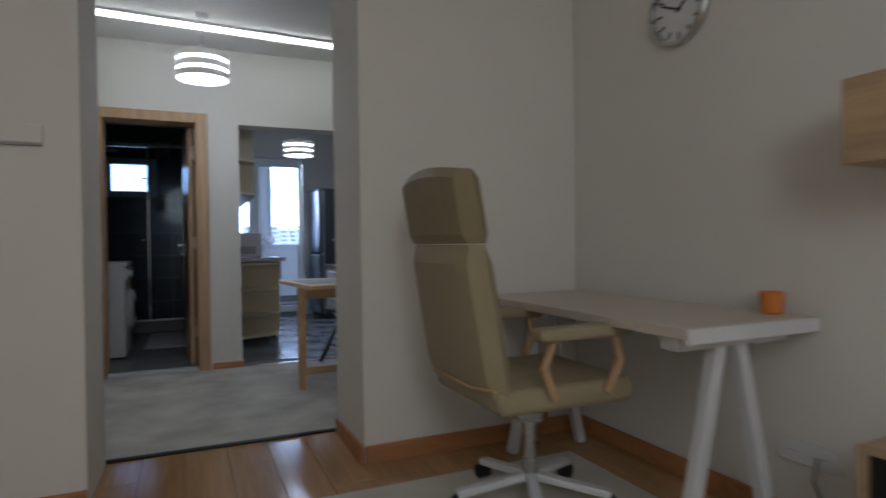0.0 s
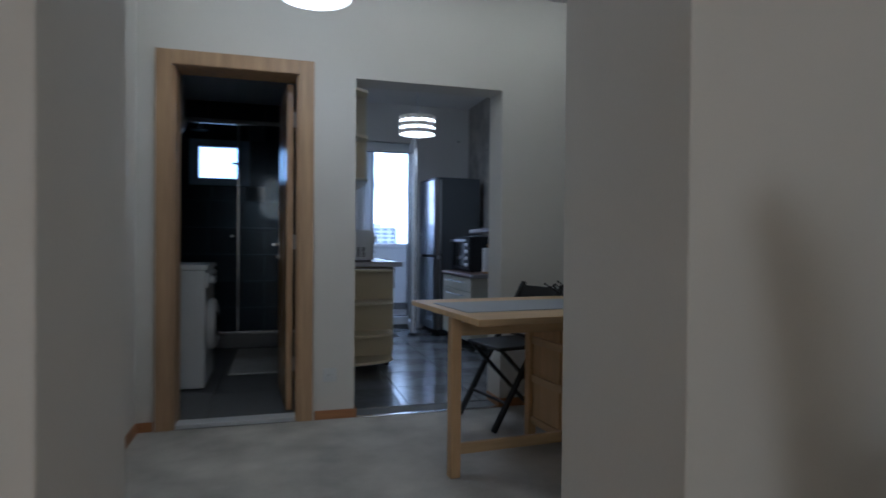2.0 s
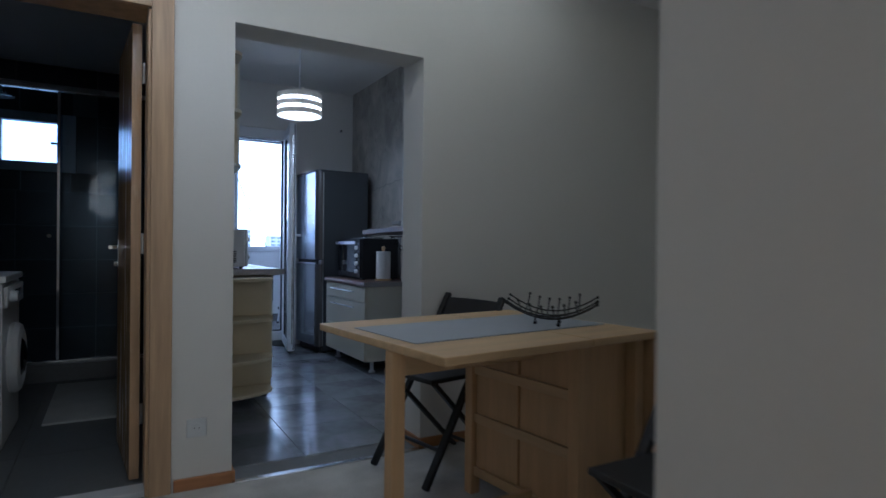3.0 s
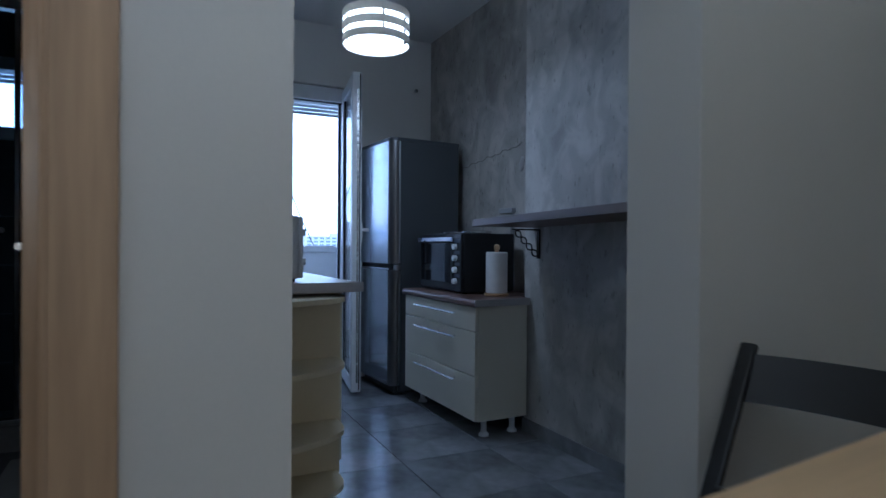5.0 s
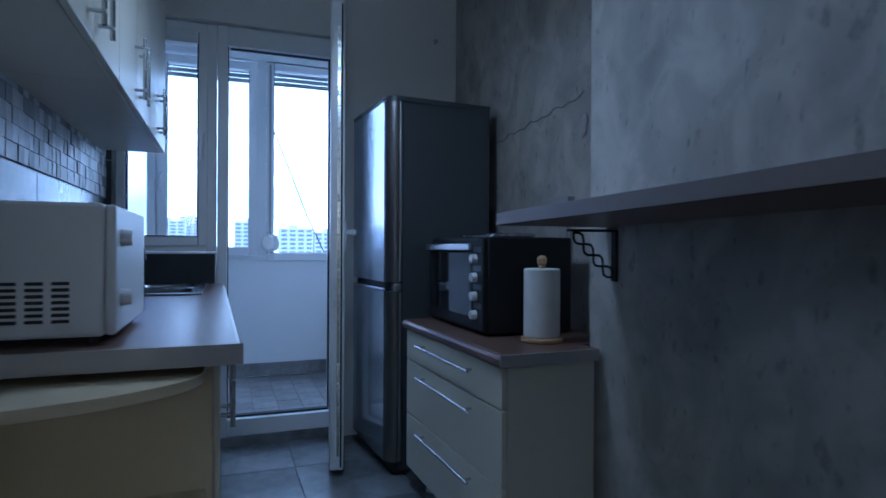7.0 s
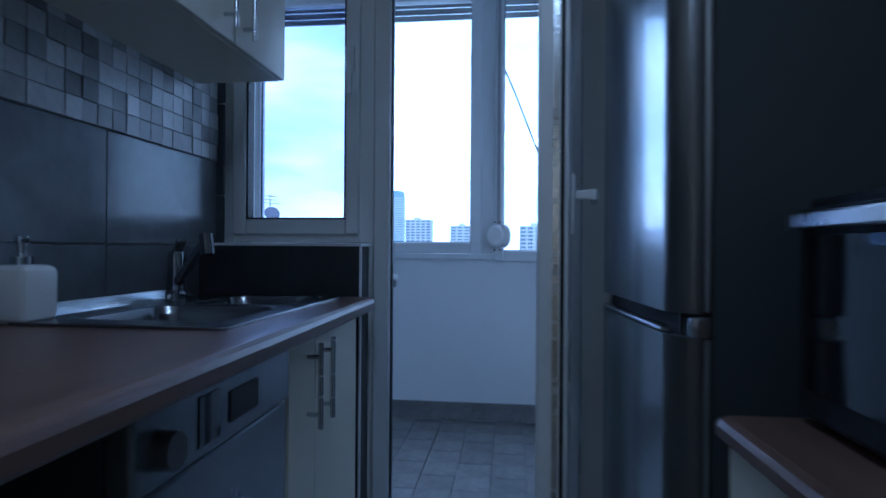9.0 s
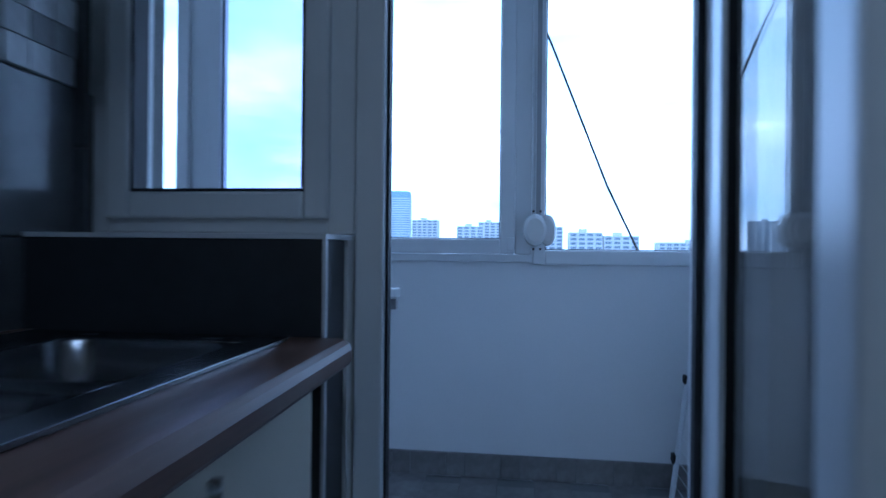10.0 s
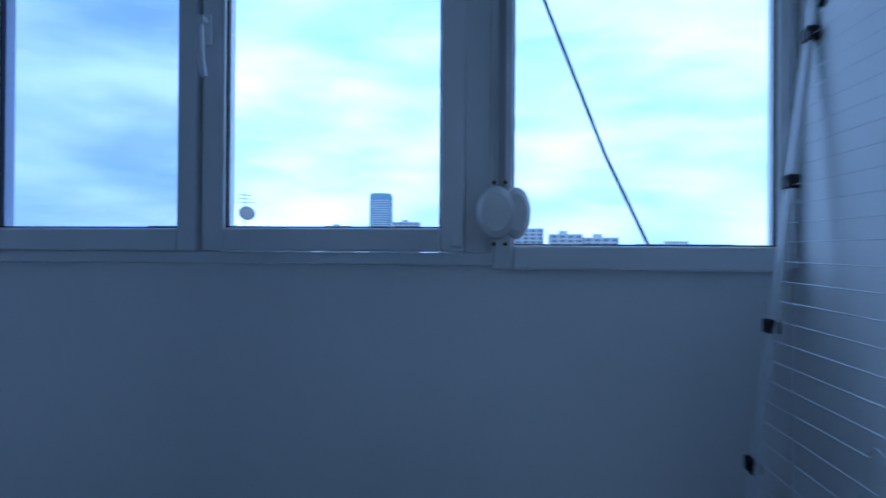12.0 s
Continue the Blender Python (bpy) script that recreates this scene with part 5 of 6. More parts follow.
table.matrix_basis = TABLE_TURN @ table.matrix_basis
bm = bmesh.new()
box(bm, (TX0 + 0.05, TY1 - 0.605, 0.7495), (TX2 - 0.03, TY1 - 0.195, 0.7525), 0.001)
for k in range(46):
    x = TX0 + 0.055 + k * 0.0192
    box(bm, (x, TY1 - 0.613, 0.7496), (x + 0.004, TY1 - 0.6055, 0.7515))
bm.transform(TABLE_TURN)
single("table_runner", bm, M["cloth"], "pale grey woven runner lying on the table", "table runner", (1.45, 4.70, 0.7495))

basket = thing("wire_basket", "black wire fruit basket with ball tips on the table", "basket", (1.70, 4.60, 0.753))


def dish_z(u):
    return 0.776 + 0.075 * (u / 0.19) ** 2


for k in range(6):
    o = -0.10 + 0.04 * k
    for axis in (0, 1):
        bm = bmesh.new()
        pts = []
        for s in range(13):
            u = -0.17 + 0.34 * s / 12
            x, y = (u, o) if axis == 0 else (o, u)
            pts.append((1.70 + (x + y) * 0.72, 4.60 + (y - x) * 0.72, dish_z(math.hypot(x, y)) + 0.002 * axis))
        tube(bm, pts, 0.0028, 6)
        for e in (pts[0], pts[-1]):
            bmesh.ops.create_icosphere(bm, subdivisions=1, radius=0.0065, matrix=Matrix.Translation(e))
        part("wire", bm, M["iron"], basket)
for a in (0.3, 2.4, 4.5):
    bm = bmesh.new()
    x, y = 1.70 + 0.06 * math.cos(a), 4.60 + 0.06 * math.sin(a)
    rod(bm, (x, y, 0.759), (x, y, 0.784), 0.003)
    bmesh.ops.create_icosphere(bm, subdivisions=2, radius=0.0075, matrix=Matrix.Translation((x, y, 0.7605)))
    part("foot", bm, M["iron"], basket)


# folding chair, its own frame: seat centre over the origin, facing -y
def folding_chair(place, turn, label):
    t = thing("folding_chair", label, "chair", place, "folding chairs", turn, True)
    K = M["black_wood"]
    b1 = bmesh.new()
    box(b1, (-0.178, -0.20, 0.44), (0.178, 0.19, 0.462), 0.008)
    part("seat", b1, K, t)
    for x in (-0.192, 0.192):
        b1 = bmesh.new()
        beam(b1, (x, -0.24, 0.0), (x, 0.235, 0.80), 0.022, 0.036, 0.005, (1, 0, 0))
        part("long_leg", b1, K, t)
    for x in (-0.165, 0.165):
        b1 = bmesh.new()
        beam(b1, (x, 0.26, 0.0), (x, -0.17, 0.44), 0.020, 0.032, 0.005, (1, 0, 0))
        part("short_leg", b1, K, t)
    b1 = bmesh.new()
    n = 10
    rows = []
    for i in range(n + 1):
        x = -0.183 + 0.366 * i / n
        d = 0.028 * (1 - (2 * i / n - 1) ** 2)
        rows.append([b1.verts.new((x, y + d, z)) for y, z in ((0.170, 0.675), (0.188, 0.670), (0.236, 0.775), (0.218, 0.780))])
    for p, q in zip(rows, rows[1:]):
        for j in range(4):
            b1.faces.new((p[j], p[(j + 1) % 4], q[(j + 1) % 4], q[j]))
    b1.faces.new(rows[0])
    b1.faces.new(rows[-1][::-1])
    part("backrest", b1, K, t)
    for y, z, w in ((-0.15, 0.148, 0.18), (0.20, 0.065, 0.155), (0.05, 0.50, 0.18)):
        b1 = bmesh.new()
        rod(b1, (-w, y, z), (w, y, z), 0.009)
        part("crossbar", b1, K, t)
    return t


ch1 = folding_chair((1.59, 5.285, 0.006), -78, "black wooden folding chair between table and wall")
ch2 = copy_thing(ch1, pose(1.53, 3.83, 0.006, 0, 0, -90))
tagged(ch2, "black wooden folding chair tucked at the table")

# ---------- bathroom ----------
wash = thing("washing_machine", "white front-loading washing machine in the bathroom", "washing machine", (-0.58, 6.9, 0))
bm = bmesh.new()
box(bm, (-0.88, 6.59, 0.012), (-0.315, 7.19, 0.845), 0.012)
part("body", bm, M["white_plastic"], wash)
bm = bmesh.new()
box(bm, (-0.885, 6.585, 0.846), (-0.30, 7.195, 0.882), 0.010)
part("top", bm, M["white_plastic"], wash)
bm = bmesh.new()
box(bm, (-0.314, 6.60, 0.72), (-0.296, 7.18, 0.826), 0.006)
wp = part("control_panel", bm, M["white_plastic"], wash)
bm = bmesh.new()
rod(bm, (-0.296, 6.70, 0.775), (-0.265, 6.70, 0.775), 0.03, 0.026, 24)
part("knob", bm, M["white_plastic"], wp)
bm = bmesh.new()
box(bm, (-0.2955, 6.82, 0.76), (-0.293, 7.05, 0.80), 0.001)
part("display", bm, M["black_glass"], wp)
bm = bmesh.new()
lathe(bm, [(0.13, 0.0), (0.185, 0.0), (0.19, 0.02), (0.175, 0.045), (0.14, 0.055), (0.128, 0.03)], (0, 0, 0), 36)
bm.transform(Matrix.Translation((-0.315, 6.89, 0.43)) @ pose(0, 0, 0, 0, 90, 0))
wd = part("door_ring", bm, M["white_plastic"], wash)
bm = bmesh.new()
lathe(bm, [(0.02, 0.0), (0.128, 0.01), (0.127, 0.03), (0.08, 0.06), (0.02, 0.07)], (0, 0, 0), 32)
bm.transform(Matrix.Translation((-0.315, 6.89, 0.43)) @ pose(0, 0, 0, 0, 90, 0))
part("door_glass", bm, M["black_glass"], wd, "dark bulging door glass")
for y in (6.64, 7.14):
    bm = bmesh.new()
    rod(bm, (-0.36, y, 0), (-0.36, y, 0.013), 0.02)
    part("foot", bm, M["black"], wash)

wash.matrix_basis = Matrix.Translation((0.07, -0.16, 0)) @ wash.matrix_basis

shower = thing("shower_enclosure", "glass sliding shower enclosure with chrome frame", "shower", (-0.2, 8.2, 0))
bm = bmesh.new()
box(bm, (-0.918, 8.12, 0), (0.468, 8.22, 0.13), 0.004)
part("kerb", bm, M["bath_floor"], shower, "dark tiled kerb")
for z0, z1 in ((2.20, 2.245), (0.131, 0.155)):
    bm = bmesh.new()
    box(bm, (-0.918, 8.14, z0), (0.468, 8.20, z1), 0.003)
    part("rail", bm, M["steel"], shower, "brushed steel rail")
for x in (-0.145, 0.446):
    bm = bmesh.new()
    box(bm, (x, 8.150, 0.156), (x + 0.022, 8.175, 2.199), 0.003)
    part("post", bm, M["chrome"], shower)
for x0, x1, y in ((-0.916, -0.11, 8.155), (-0.15, 0.447, 8.18)):
    bm = bmesh.new()
    box(bm, (x0, y - 0.003, 0.158), (x1, y + 0.003, 2.198))
    part("pane", bm, M["shower_glass"], shower).visible_shadow = False
bm = bmesh.new()
rod(bm, (-0.19, 8.151, 1.10), (-0.19, 8.125, 1.10), 0.018, 0.014, 20)
part("knob", bm, M["chrome"], shower)
bm = bmesh.new()
tube(bm, [(-0.55, 8.99, 2.24), (-0.55, 8.8, 2.30), (-0.55, 8.62, 2.28), (-0.55, 8.58, 2.24)], 0.010)
part("arm", bm, M["chrome"], shower)
bm = bmesh.new()
lathe(bm, [(0.09, 0), (0.095, 0.008), (0.03, 0.02), (0.012, 0.04)], (-0.55, 8.58, 2.2), 28)
part("rose", bm, M["chrome"], shower)
boiler = thing("water_heater", "white upright water heater on the bathroom wall", "water heater", (-0.66, 6.95, 1.85))
bm = bmesh.new()
lathe(bm, [(0.10, 0.0), (0.19, 0.02), (0.22, 0.07), (0.22, 0.62), (0.19, 0.67), (0.1, 0.69)], (-0.675, 6.95, 1.86), 36)
part("tank", bm, M["white_plastic"], boiler)
bm = bmesh.new()
rod(bm, (-0.48, 6.87, 1.95), (-0.44, 6.86, 1.95), 0.03, 0.025, 20)
part("thermostat_knob", bm, M["white_plastic"], boiler)
bm = bmesh.new()
for y in (6.90, 7.00):
    rod(bm, (-0.70, y, 1.69), (-0.70, y, 1.87), 0.009)
part("pipe", bm, M["chrome"], boiler)
bm = bmesh.new()
box(bm, (-0.12, 6.86, 0.0015), (0.29, 7.95, 0.015), 0.006)
single("bath_mat", bm, M["towel"], "white cotton bath mat on the tiles", "bath mat", (0.05, 7.3, 0.0))

# ---------- living room ----------
bm = bmesh.new()
box(bm, (0.15, 0.60, 0.0005), (1.95, 2.70, 0.014), 0.006)
single("rug", bm, M["rug"], "cream woven rug under the office chair", "rug", (1.05, 1.65, 0.0))

desk = thing("desk", "pale laminate desk on white trestle legs", "desk", (1.85, 2.2, 0))
bm = bmesh.new()
box(bm, (1.61, 1.655, 0.725), (2.195, 2.95, 0.76), 0.004)
part("top", bm, M["desk"], desk)
bm = bmesh.new()
box(bm, (1.61, 1.642, 0.712), (2.195, 1.655, 0.758), 0.003)
part("end_edge", bm, M["white_metal"], desk)
for y in (1.76, 2.82):
    for x, xb in ((1.855, 1.70), (1.945, 2.10)):
        bm = bmesh.new()
        beam(bm, (xb, y, 0.0), (x, y, 0.68), 0.05, 0.045, 0.008, (1, 0, 0))
        part("leg", bm, M["white_metal"], desk)
    bm = bmesh.new()
    box(bm, (1.65, y - 0.035, 0.675), (2.15, y + 0.035, 0.724), 0.006)
    part("trestle_bar", bm, M["white_metal"], desk)
cup = thing("orange_pot", "orange glazed pot standing on the desk", "pot", (2.13, 1.77, 0.76))
bm = bmesh.new()
lathe(bm, [(0.028, 0.0005), (0.036, 0.01), (0.04, 0.075), (0.036, 0.078), (0.033, 0.02), (0.01, 0.015)], (2.13, 1.77, 0.76), 28)
part("body", bm, M["orange"], cup)

oc = thing("office_chair", "beige leather high-back office chair at the desk", "chair", (1.45, 2.30, 0.0145))


def pad(x0, x1, y0, y1, z0, z1, r, seg=4):
    b1 = bmesh.new()
    box(b1, (x0, y0, z0), (x1, y1, z1), r, seg)
    return b1


LE = M["leather"]


def cushion(z0, z1, bow, name, top_round):
    """A back cushion leaning with its height, bowed across its width."""
    b1 = bmesh.new()
    n, m = 14, 8
    grid = {}
    for s in (0, 1):
        for i in range(n + 1):
            for j in range(m + 1):
                v = 2 * i / n - 1
                hh = j / m
                zt = z1 - top_round * v * v
                z = z0 + (zt - z0) * hh
                lean = 1.235 - 0.16 * (z - 0.5)
                edge = (1 - abs(v) ** 9) ** 0.5 if abs(v) < 1 else 0.0
                th = 0.055 * edge * min(1.0, 5 * hh + 0.7, 5 * (1 - hh) + 0.55)
                x = lean - bow * (1 - v * v) * 0.6 + (th if s else -th)
                wid = 0.292 - 0.012 * ((z - 0.5) / 0.75)
                grid[s, i, j] = b1.verts.new((x, 2.325 + v * wid, z))
    for s in (0, 1):
        for i in range(n):
            for j in range(m):
                q = (grid[s, i, j], grid[s, i + 1, j], grid[s, i + 1, j + 1], grid[s, i, j + 1])
                b1.faces.new(q if s else q[::-1])
    rim = [(i, 0) for i in range(n)] + [(n, j) for j in range(m)] + [(i, m) for i in range(n, 0, -1)] + [(0, j) for j in range(m, 0, -1)]
    for a, b in zip(rim, rim[1:] + rim[:1]):
        b1.faces.new((grid[0, a[0], a[1]], grid[0, b[0], b[1]], grid[1, b[0], b[1]], grid[1, a[0], a[1]]))
    return part(name, b1, LE if name == "backrest" else M["headrest"], oc)


cushion(0.50, 1.015, 0.04, "backrest", 0.0)
cushion(1.018, 1.285, 0.04, "headrest", 0.03)
part("seat", pad(1.20, 1.76, 2.03, 2.58, 0.44, 0.53, 0.035), LE, oc)
bm = bmesh.new()
tube(bm, [(1.185, 2.04, 0.535), (1.16, 2.17, 0.525), (1.16, 2.44, 0.525), (1.185, 2.57, 0.535)], 0.006)
part("piping", bm, M["cork"], oc)
for y in (2.02, 2.59):
    part("armrest", pad(1.33, 1.72, y - 0.035, y + 0.035, 0.685, 0.735, 0.02), LE, oc, "padded beige armrest")
    for bend in (((1.40, y, 0.69), (1.36, y, 0.60), (1.40, y, 0.49)), ((1.66, y, 0.69), (1.68, y, 0.60), (1.62, y, 0.49))):
        bm = bmesh.new()
        tube(bm, bend, 0.016, 10)
        part("arm_bracket", bm, M["cork"], oc)
bm = bmesh.new()
rod(bm, (1.48, 2.305, 0.10), (1.48, 2.305, 0.44), 0.028, 0.028, 20)
rod(bm, (1.48, 2.305, 0.34), (1.48, 2.305, 0.44), 0.06, 0.09, 20)
part("gas_lift", bm, M["steel"], oc)
for k in range(5):
    a = 2 * math.pi * k / 5 + 0.5
    dx, dy = math.cos(a), math.sin(a)
    bm = bmesh.new()
    beam(bm, (1.48 + dx * 0.02, 2.305 + dy * 0.02, 0.12), (1.48 + dx * 0.30, 2.305 + dy * 0.30, 0.085), 0.045, 0.03, 0.008)
    lg = part("base_arm", bm, M["white_metal"], oc)
    bm = bmesh.new()
    ex, ey = 1.48 + dx * 0.30, 2.305 + dy * 0.30
    rod(bm, (ex - dy * 0.025, ey + dx * 0.025, 0.043), (ex + dy * 0.025, ey - dx * 0.025, 0.043), 0.028, None, 18)
    rod(bm, (ex, ey, 0.045), (ex, ey, 0.085), 0.008)
    part("castor", bm, M["black"], lg, "black castor")

CZ = 2.0
clock = thing("wall_clock", "round steel wall clock with white dial", "clock", (2.218, 2.25, CZ))


def facing_west(b1, x, y, z):
    b1.transform(Matrix.Translation((x, y, z)) @ pose(0, 0, 0, 0, -90, 0))
    return b1


part("rim", facing_west(lathe(bmesh.new(), [(0.13, 0), (0.155, 0.0), (0.157, 0.02), (0.150, 0.032), (0.136, 0.034), (0.134, 0.01), (0.13, 0.009)], (0, 0, 0), 44), 2.218, 2.25, CZ), M["steel"], clock)
part("dial", facing_west(lathe(bmesh.new(), [(0.002, 0.004), (0.134, 0.004), (0.134, 0.009), (0.002, 0.0092)], (0, 0, 0), 44), 2.218, 2.25, CZ), M["white_plastic"], clock)
for k in range(12):
    bm = bmesh.new()
    box(bm, (0.0095, -0.005, 0.095), (0.0110, 0.005, 0.125))
    bm.transform(Matrix.Translation((2.218, 2.25, CZ)) @ pose(0, 0, 0, 30 * k, 0, 0) @ Matrix.Diagonal((-1, 1, 1, 1)))
    part("hour_mark", bm, M["black"], clock)
for ang, ln, w in ((55, 0.07, 0.006), (-65, 0.105, 0.0045)):
    bm = bmesh.new()
    box(bm, (0.0115, -w, -0.015), (0.0130, w, ln))
    bm.transform(Matrix.Translation((2.218, 2.25, CZ)) @ pose(0, 0, 0, ang, 0, 0) @ Matrix.Diagonal((-1, 1, 1, 1)))
    part("clock_hand", bm, M["black"], clock)

wc = thing("wall_cupboard", "beige wood wall cupboard", "cupboard", (2.08, 0.98, 1.19))
bm = bmesh.new()
box(bm, (1.965, 0.55, 1.222), (2.218, 1.42, 1.462), 0.004)
part("body", bm, M["beech"], wc)
bm = bmesh.new()
box(bm, (1.946, 0.552, 1.224), (1.964, 1.418, 1.460), 0.003)
part("door", bm, M["beech"], wc)
cb = thing("storage_box", "black storage box with beige frame against the wall", "box", (2.08, 1.15, 0))
bm = bmesh.new()
box(bm, (1.94, 0.85, 0.0), (2.19, 1.38, 0.46), 0.006)
part("body", bm, M["beech"], cb)
bm = bmesh.new()
box(bm, (1.93, 0.89, 0.03), (1.939, 1.34, 0.44), 0.003)
part("front", bm, M["black"], cb, "black front panel")

# ---------- balcony things ----------
rack = thing("drying_rack", "white wire clothes drying rack leaning on the balcony wall", "drying rack", (2.15, 10.0, 0.05))


def rack_point(y, z):
    """On the leaning rack's face; it leans towards the wall with height."""
    return (2.040 + 0.245 * (z - 0.05) / 1.6, y + 0.10 * (z - 0.05) / 1.6, z)


W2 = M["white_metal"]
for o in (0.0, 0.018):
    bm = bmesh.new()
    pts = [rack_point(10.26 - 0.0 + o, 0.06), rack_point(10.28 + o, 0.6), rack_point(10.29 + o, 1.2), rack_point(10.30 + o, 1.60), rack_point(10.285 + o, 1.66), rack_point(10.24 + o, 1.695), rack_point(10.0, 1.72 + o), rack_point(9.55, 1.72 + o), rack_point(9.47 - o, 1.69), rack_point(9.44 - o, 1.60), rack_point(9.42 - o, 1.2), rack_point(9.40 - o, 0.06)]
    tube(bm, pts, 0.0075, 8)
    part("frame_tube", bm, W2, rack)
for k in range(34):
    z = 0.12 + k * 0.0435
    bm = bmesh.new()
    a, b = Vector(rack_point(10.285, z)), Vector(rack_point(9.42, z + 0.0))
    if k % 8 == 5:
        pts = [a, a.lerp(b, 0.42), a.lerp(b, 0.45) + Vector((-0.004, 0, 0.022)), a.lerp(b, 0.5) + Vector((-0.004, 0, 0.012)), a.lerp(b, 0.56), b]
    else:
        pts = [a, a.lerp(b, 0.5) + Vector((0, 0, -0.004)), b]
    tube(bm, pts, 0.0012, 5)
    part("wire", bm, W2, rack)
for z in (0.25, 0.543, 0.848, 1.174, 1.516):
    x, y, z = rack_point(10.29, z)
    bm = bmesh.new()
    box(bm, (x - 0.014, y - 0.012, z - 0.018), (x + 0.012, y + 0.026, z + 0.014), 0.004)
    tube(bm, [(x - 0.01, y - 0.005, z + 0.012), (x - 0.022, y - 0.02, z + 0.006), (x - 0.016, y - 0.026, z - 0.014)], 0.004, 6)
    part("clip", bm, M["black"], rack, "black plastic clip")
bm = bmesh.new()
p1, p2 = rack_point(10.275, 1.57), rack_point(10.21, 1.645)
rod(bm, p1, p2, 0.007)
part("latch", bm, M["black"], rack, "black plastic latch")
for y in (10.26, 9.40):
    bm = bmesh.new()
    x, yy, z = rack_point(y, 0.06)
    rod(bm, (x, yy, 0.063), (x, yy, 0.09), 0.011)
    part("foot_cap", bm, M["black"], rack)

bm = bmesh.new()
tube(bm, [(2.36, 10.76, 0.12), (2.32, 11.0, 0.30), (2.085, 11.1, 1.02), (1.925, 11.1, 1.36), (1.645, 11.1, 2.08), (1.37, 11.05, 2.7), (1.25, 10.76, 2.84)], 0.0065, 8)
single("outside_cable", bm, M["black"], "black cable hanging slanted outside the balcony", "cable", (1.7, 11.1, 0.3))

# ---------- city beyond ----------
structure("ground_city", [((-3500, 30, -45.5), (3500, 4000, -45))], M["ground"], "hazy city ground far below")
EYE = (1.443, 8.695)


def block(px0, px1, top, dist, floors, facade, dark, label, name="apartment_building"):
    """A building seen from the balcony between two bearings (in degrees right of north)."""
    a0, a1 = radians(px0), radians(px1)
    x0, x1 = EYE[0] + math.tan(a0) * dist, EYE[0] + math.tan(a1) * dist
    y0, y1 = EYE[1] + dist, EYE[1] + dist + 18
    z1 = 1.0 + dist * math.tan(radians(top))
    t = thing(name, label, "building", ((x0 + x1) / 2, y0, -45), "city buildings")
    b1 = bmesh.new()
    box(b1, (x0, y0, -45), (x1, y1, z1))
    part("wall", b1, facade, t)
    fh = 3.1
    n = max(3, int((x1 - x0) / 5.5))
    for f in range(floors):
        zt = z1 - 1.2 - f * fh
        if f % 1 == 0:
            b1 = bmesh.new()
            step = (x1 - x0) / n
            for c in range(n):
                box(b1, (x0 + c * step + step * 0.16, y0 - 0.25, zt - 1.7), (x0 + (c + 1) * step - step * 0.16, y0 - 0.02, zt))
            part("window_row", b1, dark, t)
    b1 = bmesh.new()
    w = x1 - x0
    box(b1, (x0 + w * 0.3, y0 + 4, z1), (x0 + w * 0.55, y0 + 10, z1 + 2.6))
    part("roof_house", b1, facade, t)


CW, CD = M["city"], M["city_dark"]
block(-17.0, -14.6, 2.55, 760, 9, CW, CD, "pale apartment block on the skyline")
block(-10.4, -7.9, 2.95, 640, 12, CW, CD, "pale high apartment block on the skyline")
block(-6.0, -3.4, 2.35, 600, 9, CW, CD, "stepped apartment block on the skyline")
block(-3.9, -1.6, 2.75, 640, 10, CW, CD, "pale apartment block on the skyline")
block(0.8, 4.3, 2.35, 480, 10, CW, CD, "long white apartment block on the skyline")
block(4.9, 8.0, 1.82, 430, 8, CW, CD, "white apartment block with roof terraces")
block(8.1, 11.3, 1.50, 430, 7, CW, CD, "long pale apartment block on the skyline")
block(-27.0, -23.5, 2.4, 700, 9, CW, CD, "pale apartment block on the skyline")
block(-23.0, -19.5, 2.0, 520, 8, CW, CD, "pale apartment block on the skyline")
block(13.0, 21.0, 0.9, 520, 5, CW, CD, "low long block on the skyline")

tw = thing("glass_tower", "tall rounded blue glass tower on the skyline", "building", (-184, 900, -45))
bm = bmesh.new()


def oval(z, k):
    n = 36
    return [bm.verts.new((-184 + 18.0 * k * math.copysign(abs(math.cos(2 * math.pi * i / n)) ** 0.6, math.cos(2 * math.pi * i / n)), 915 + 14 * k * math.copysign(abs(math.sin(2 * math.pi * i / n)) ** 0.6, math.sin(2 * math.pi * i / n)), z)) for i in range(n)]


rings = [oval(z, k) for z, k in ((-45, 1.0), (76, 1.0), (86, 0.99), (90, 0.95), (92, 0.86))]
for p, q in zip(rings, rings[1:]):
    for i in range(36):
        bm.faces.new((p[i], p[(i + 1) % 36], q[(i + 1) % 36], q[i]))
bm.faces.new(rings[-1])
part("shaft", bm, M["tower"], tw)
for k in range(22):
    bm = bmesh.new()
    z = 4 + k * 3.6
    a, b = oval(z, 1.012), oval(z + 1.5, 1.012)
    for i in range(36):
        bm.faces.new((a[i], a[(i + 1) % 36], b[(i + 1) % 36], b[i]))
    bm.faces.new(a[::-1])
    bm.faces.new(b)
    part("floor_band", bm, CW, tw)

roof = thing("neighbour_building", "neighbouring flat roof with aerials", "building", (-13, 42, -45))
bm = bmesh.new()
box(bm, (-17.5, 39, -45), (-10.6, 46, 2.32))
part("wall", bm, M["city_dark"], roof)
dishm = thing("satellite_dish", "grey satellite dish and aerial on the neighbouring roof", "satellite dish", (-12.4, 40, 2.32))
bm = bmesh.new()
lathe(bm, [(0.05, 0), (0.28, 0.03), (0.42, 0.09), (0.45, 0.12), (0.43, 0.12), (0.25, 0.05), (0.03, 0.03)], (0, 0, 0), 28)
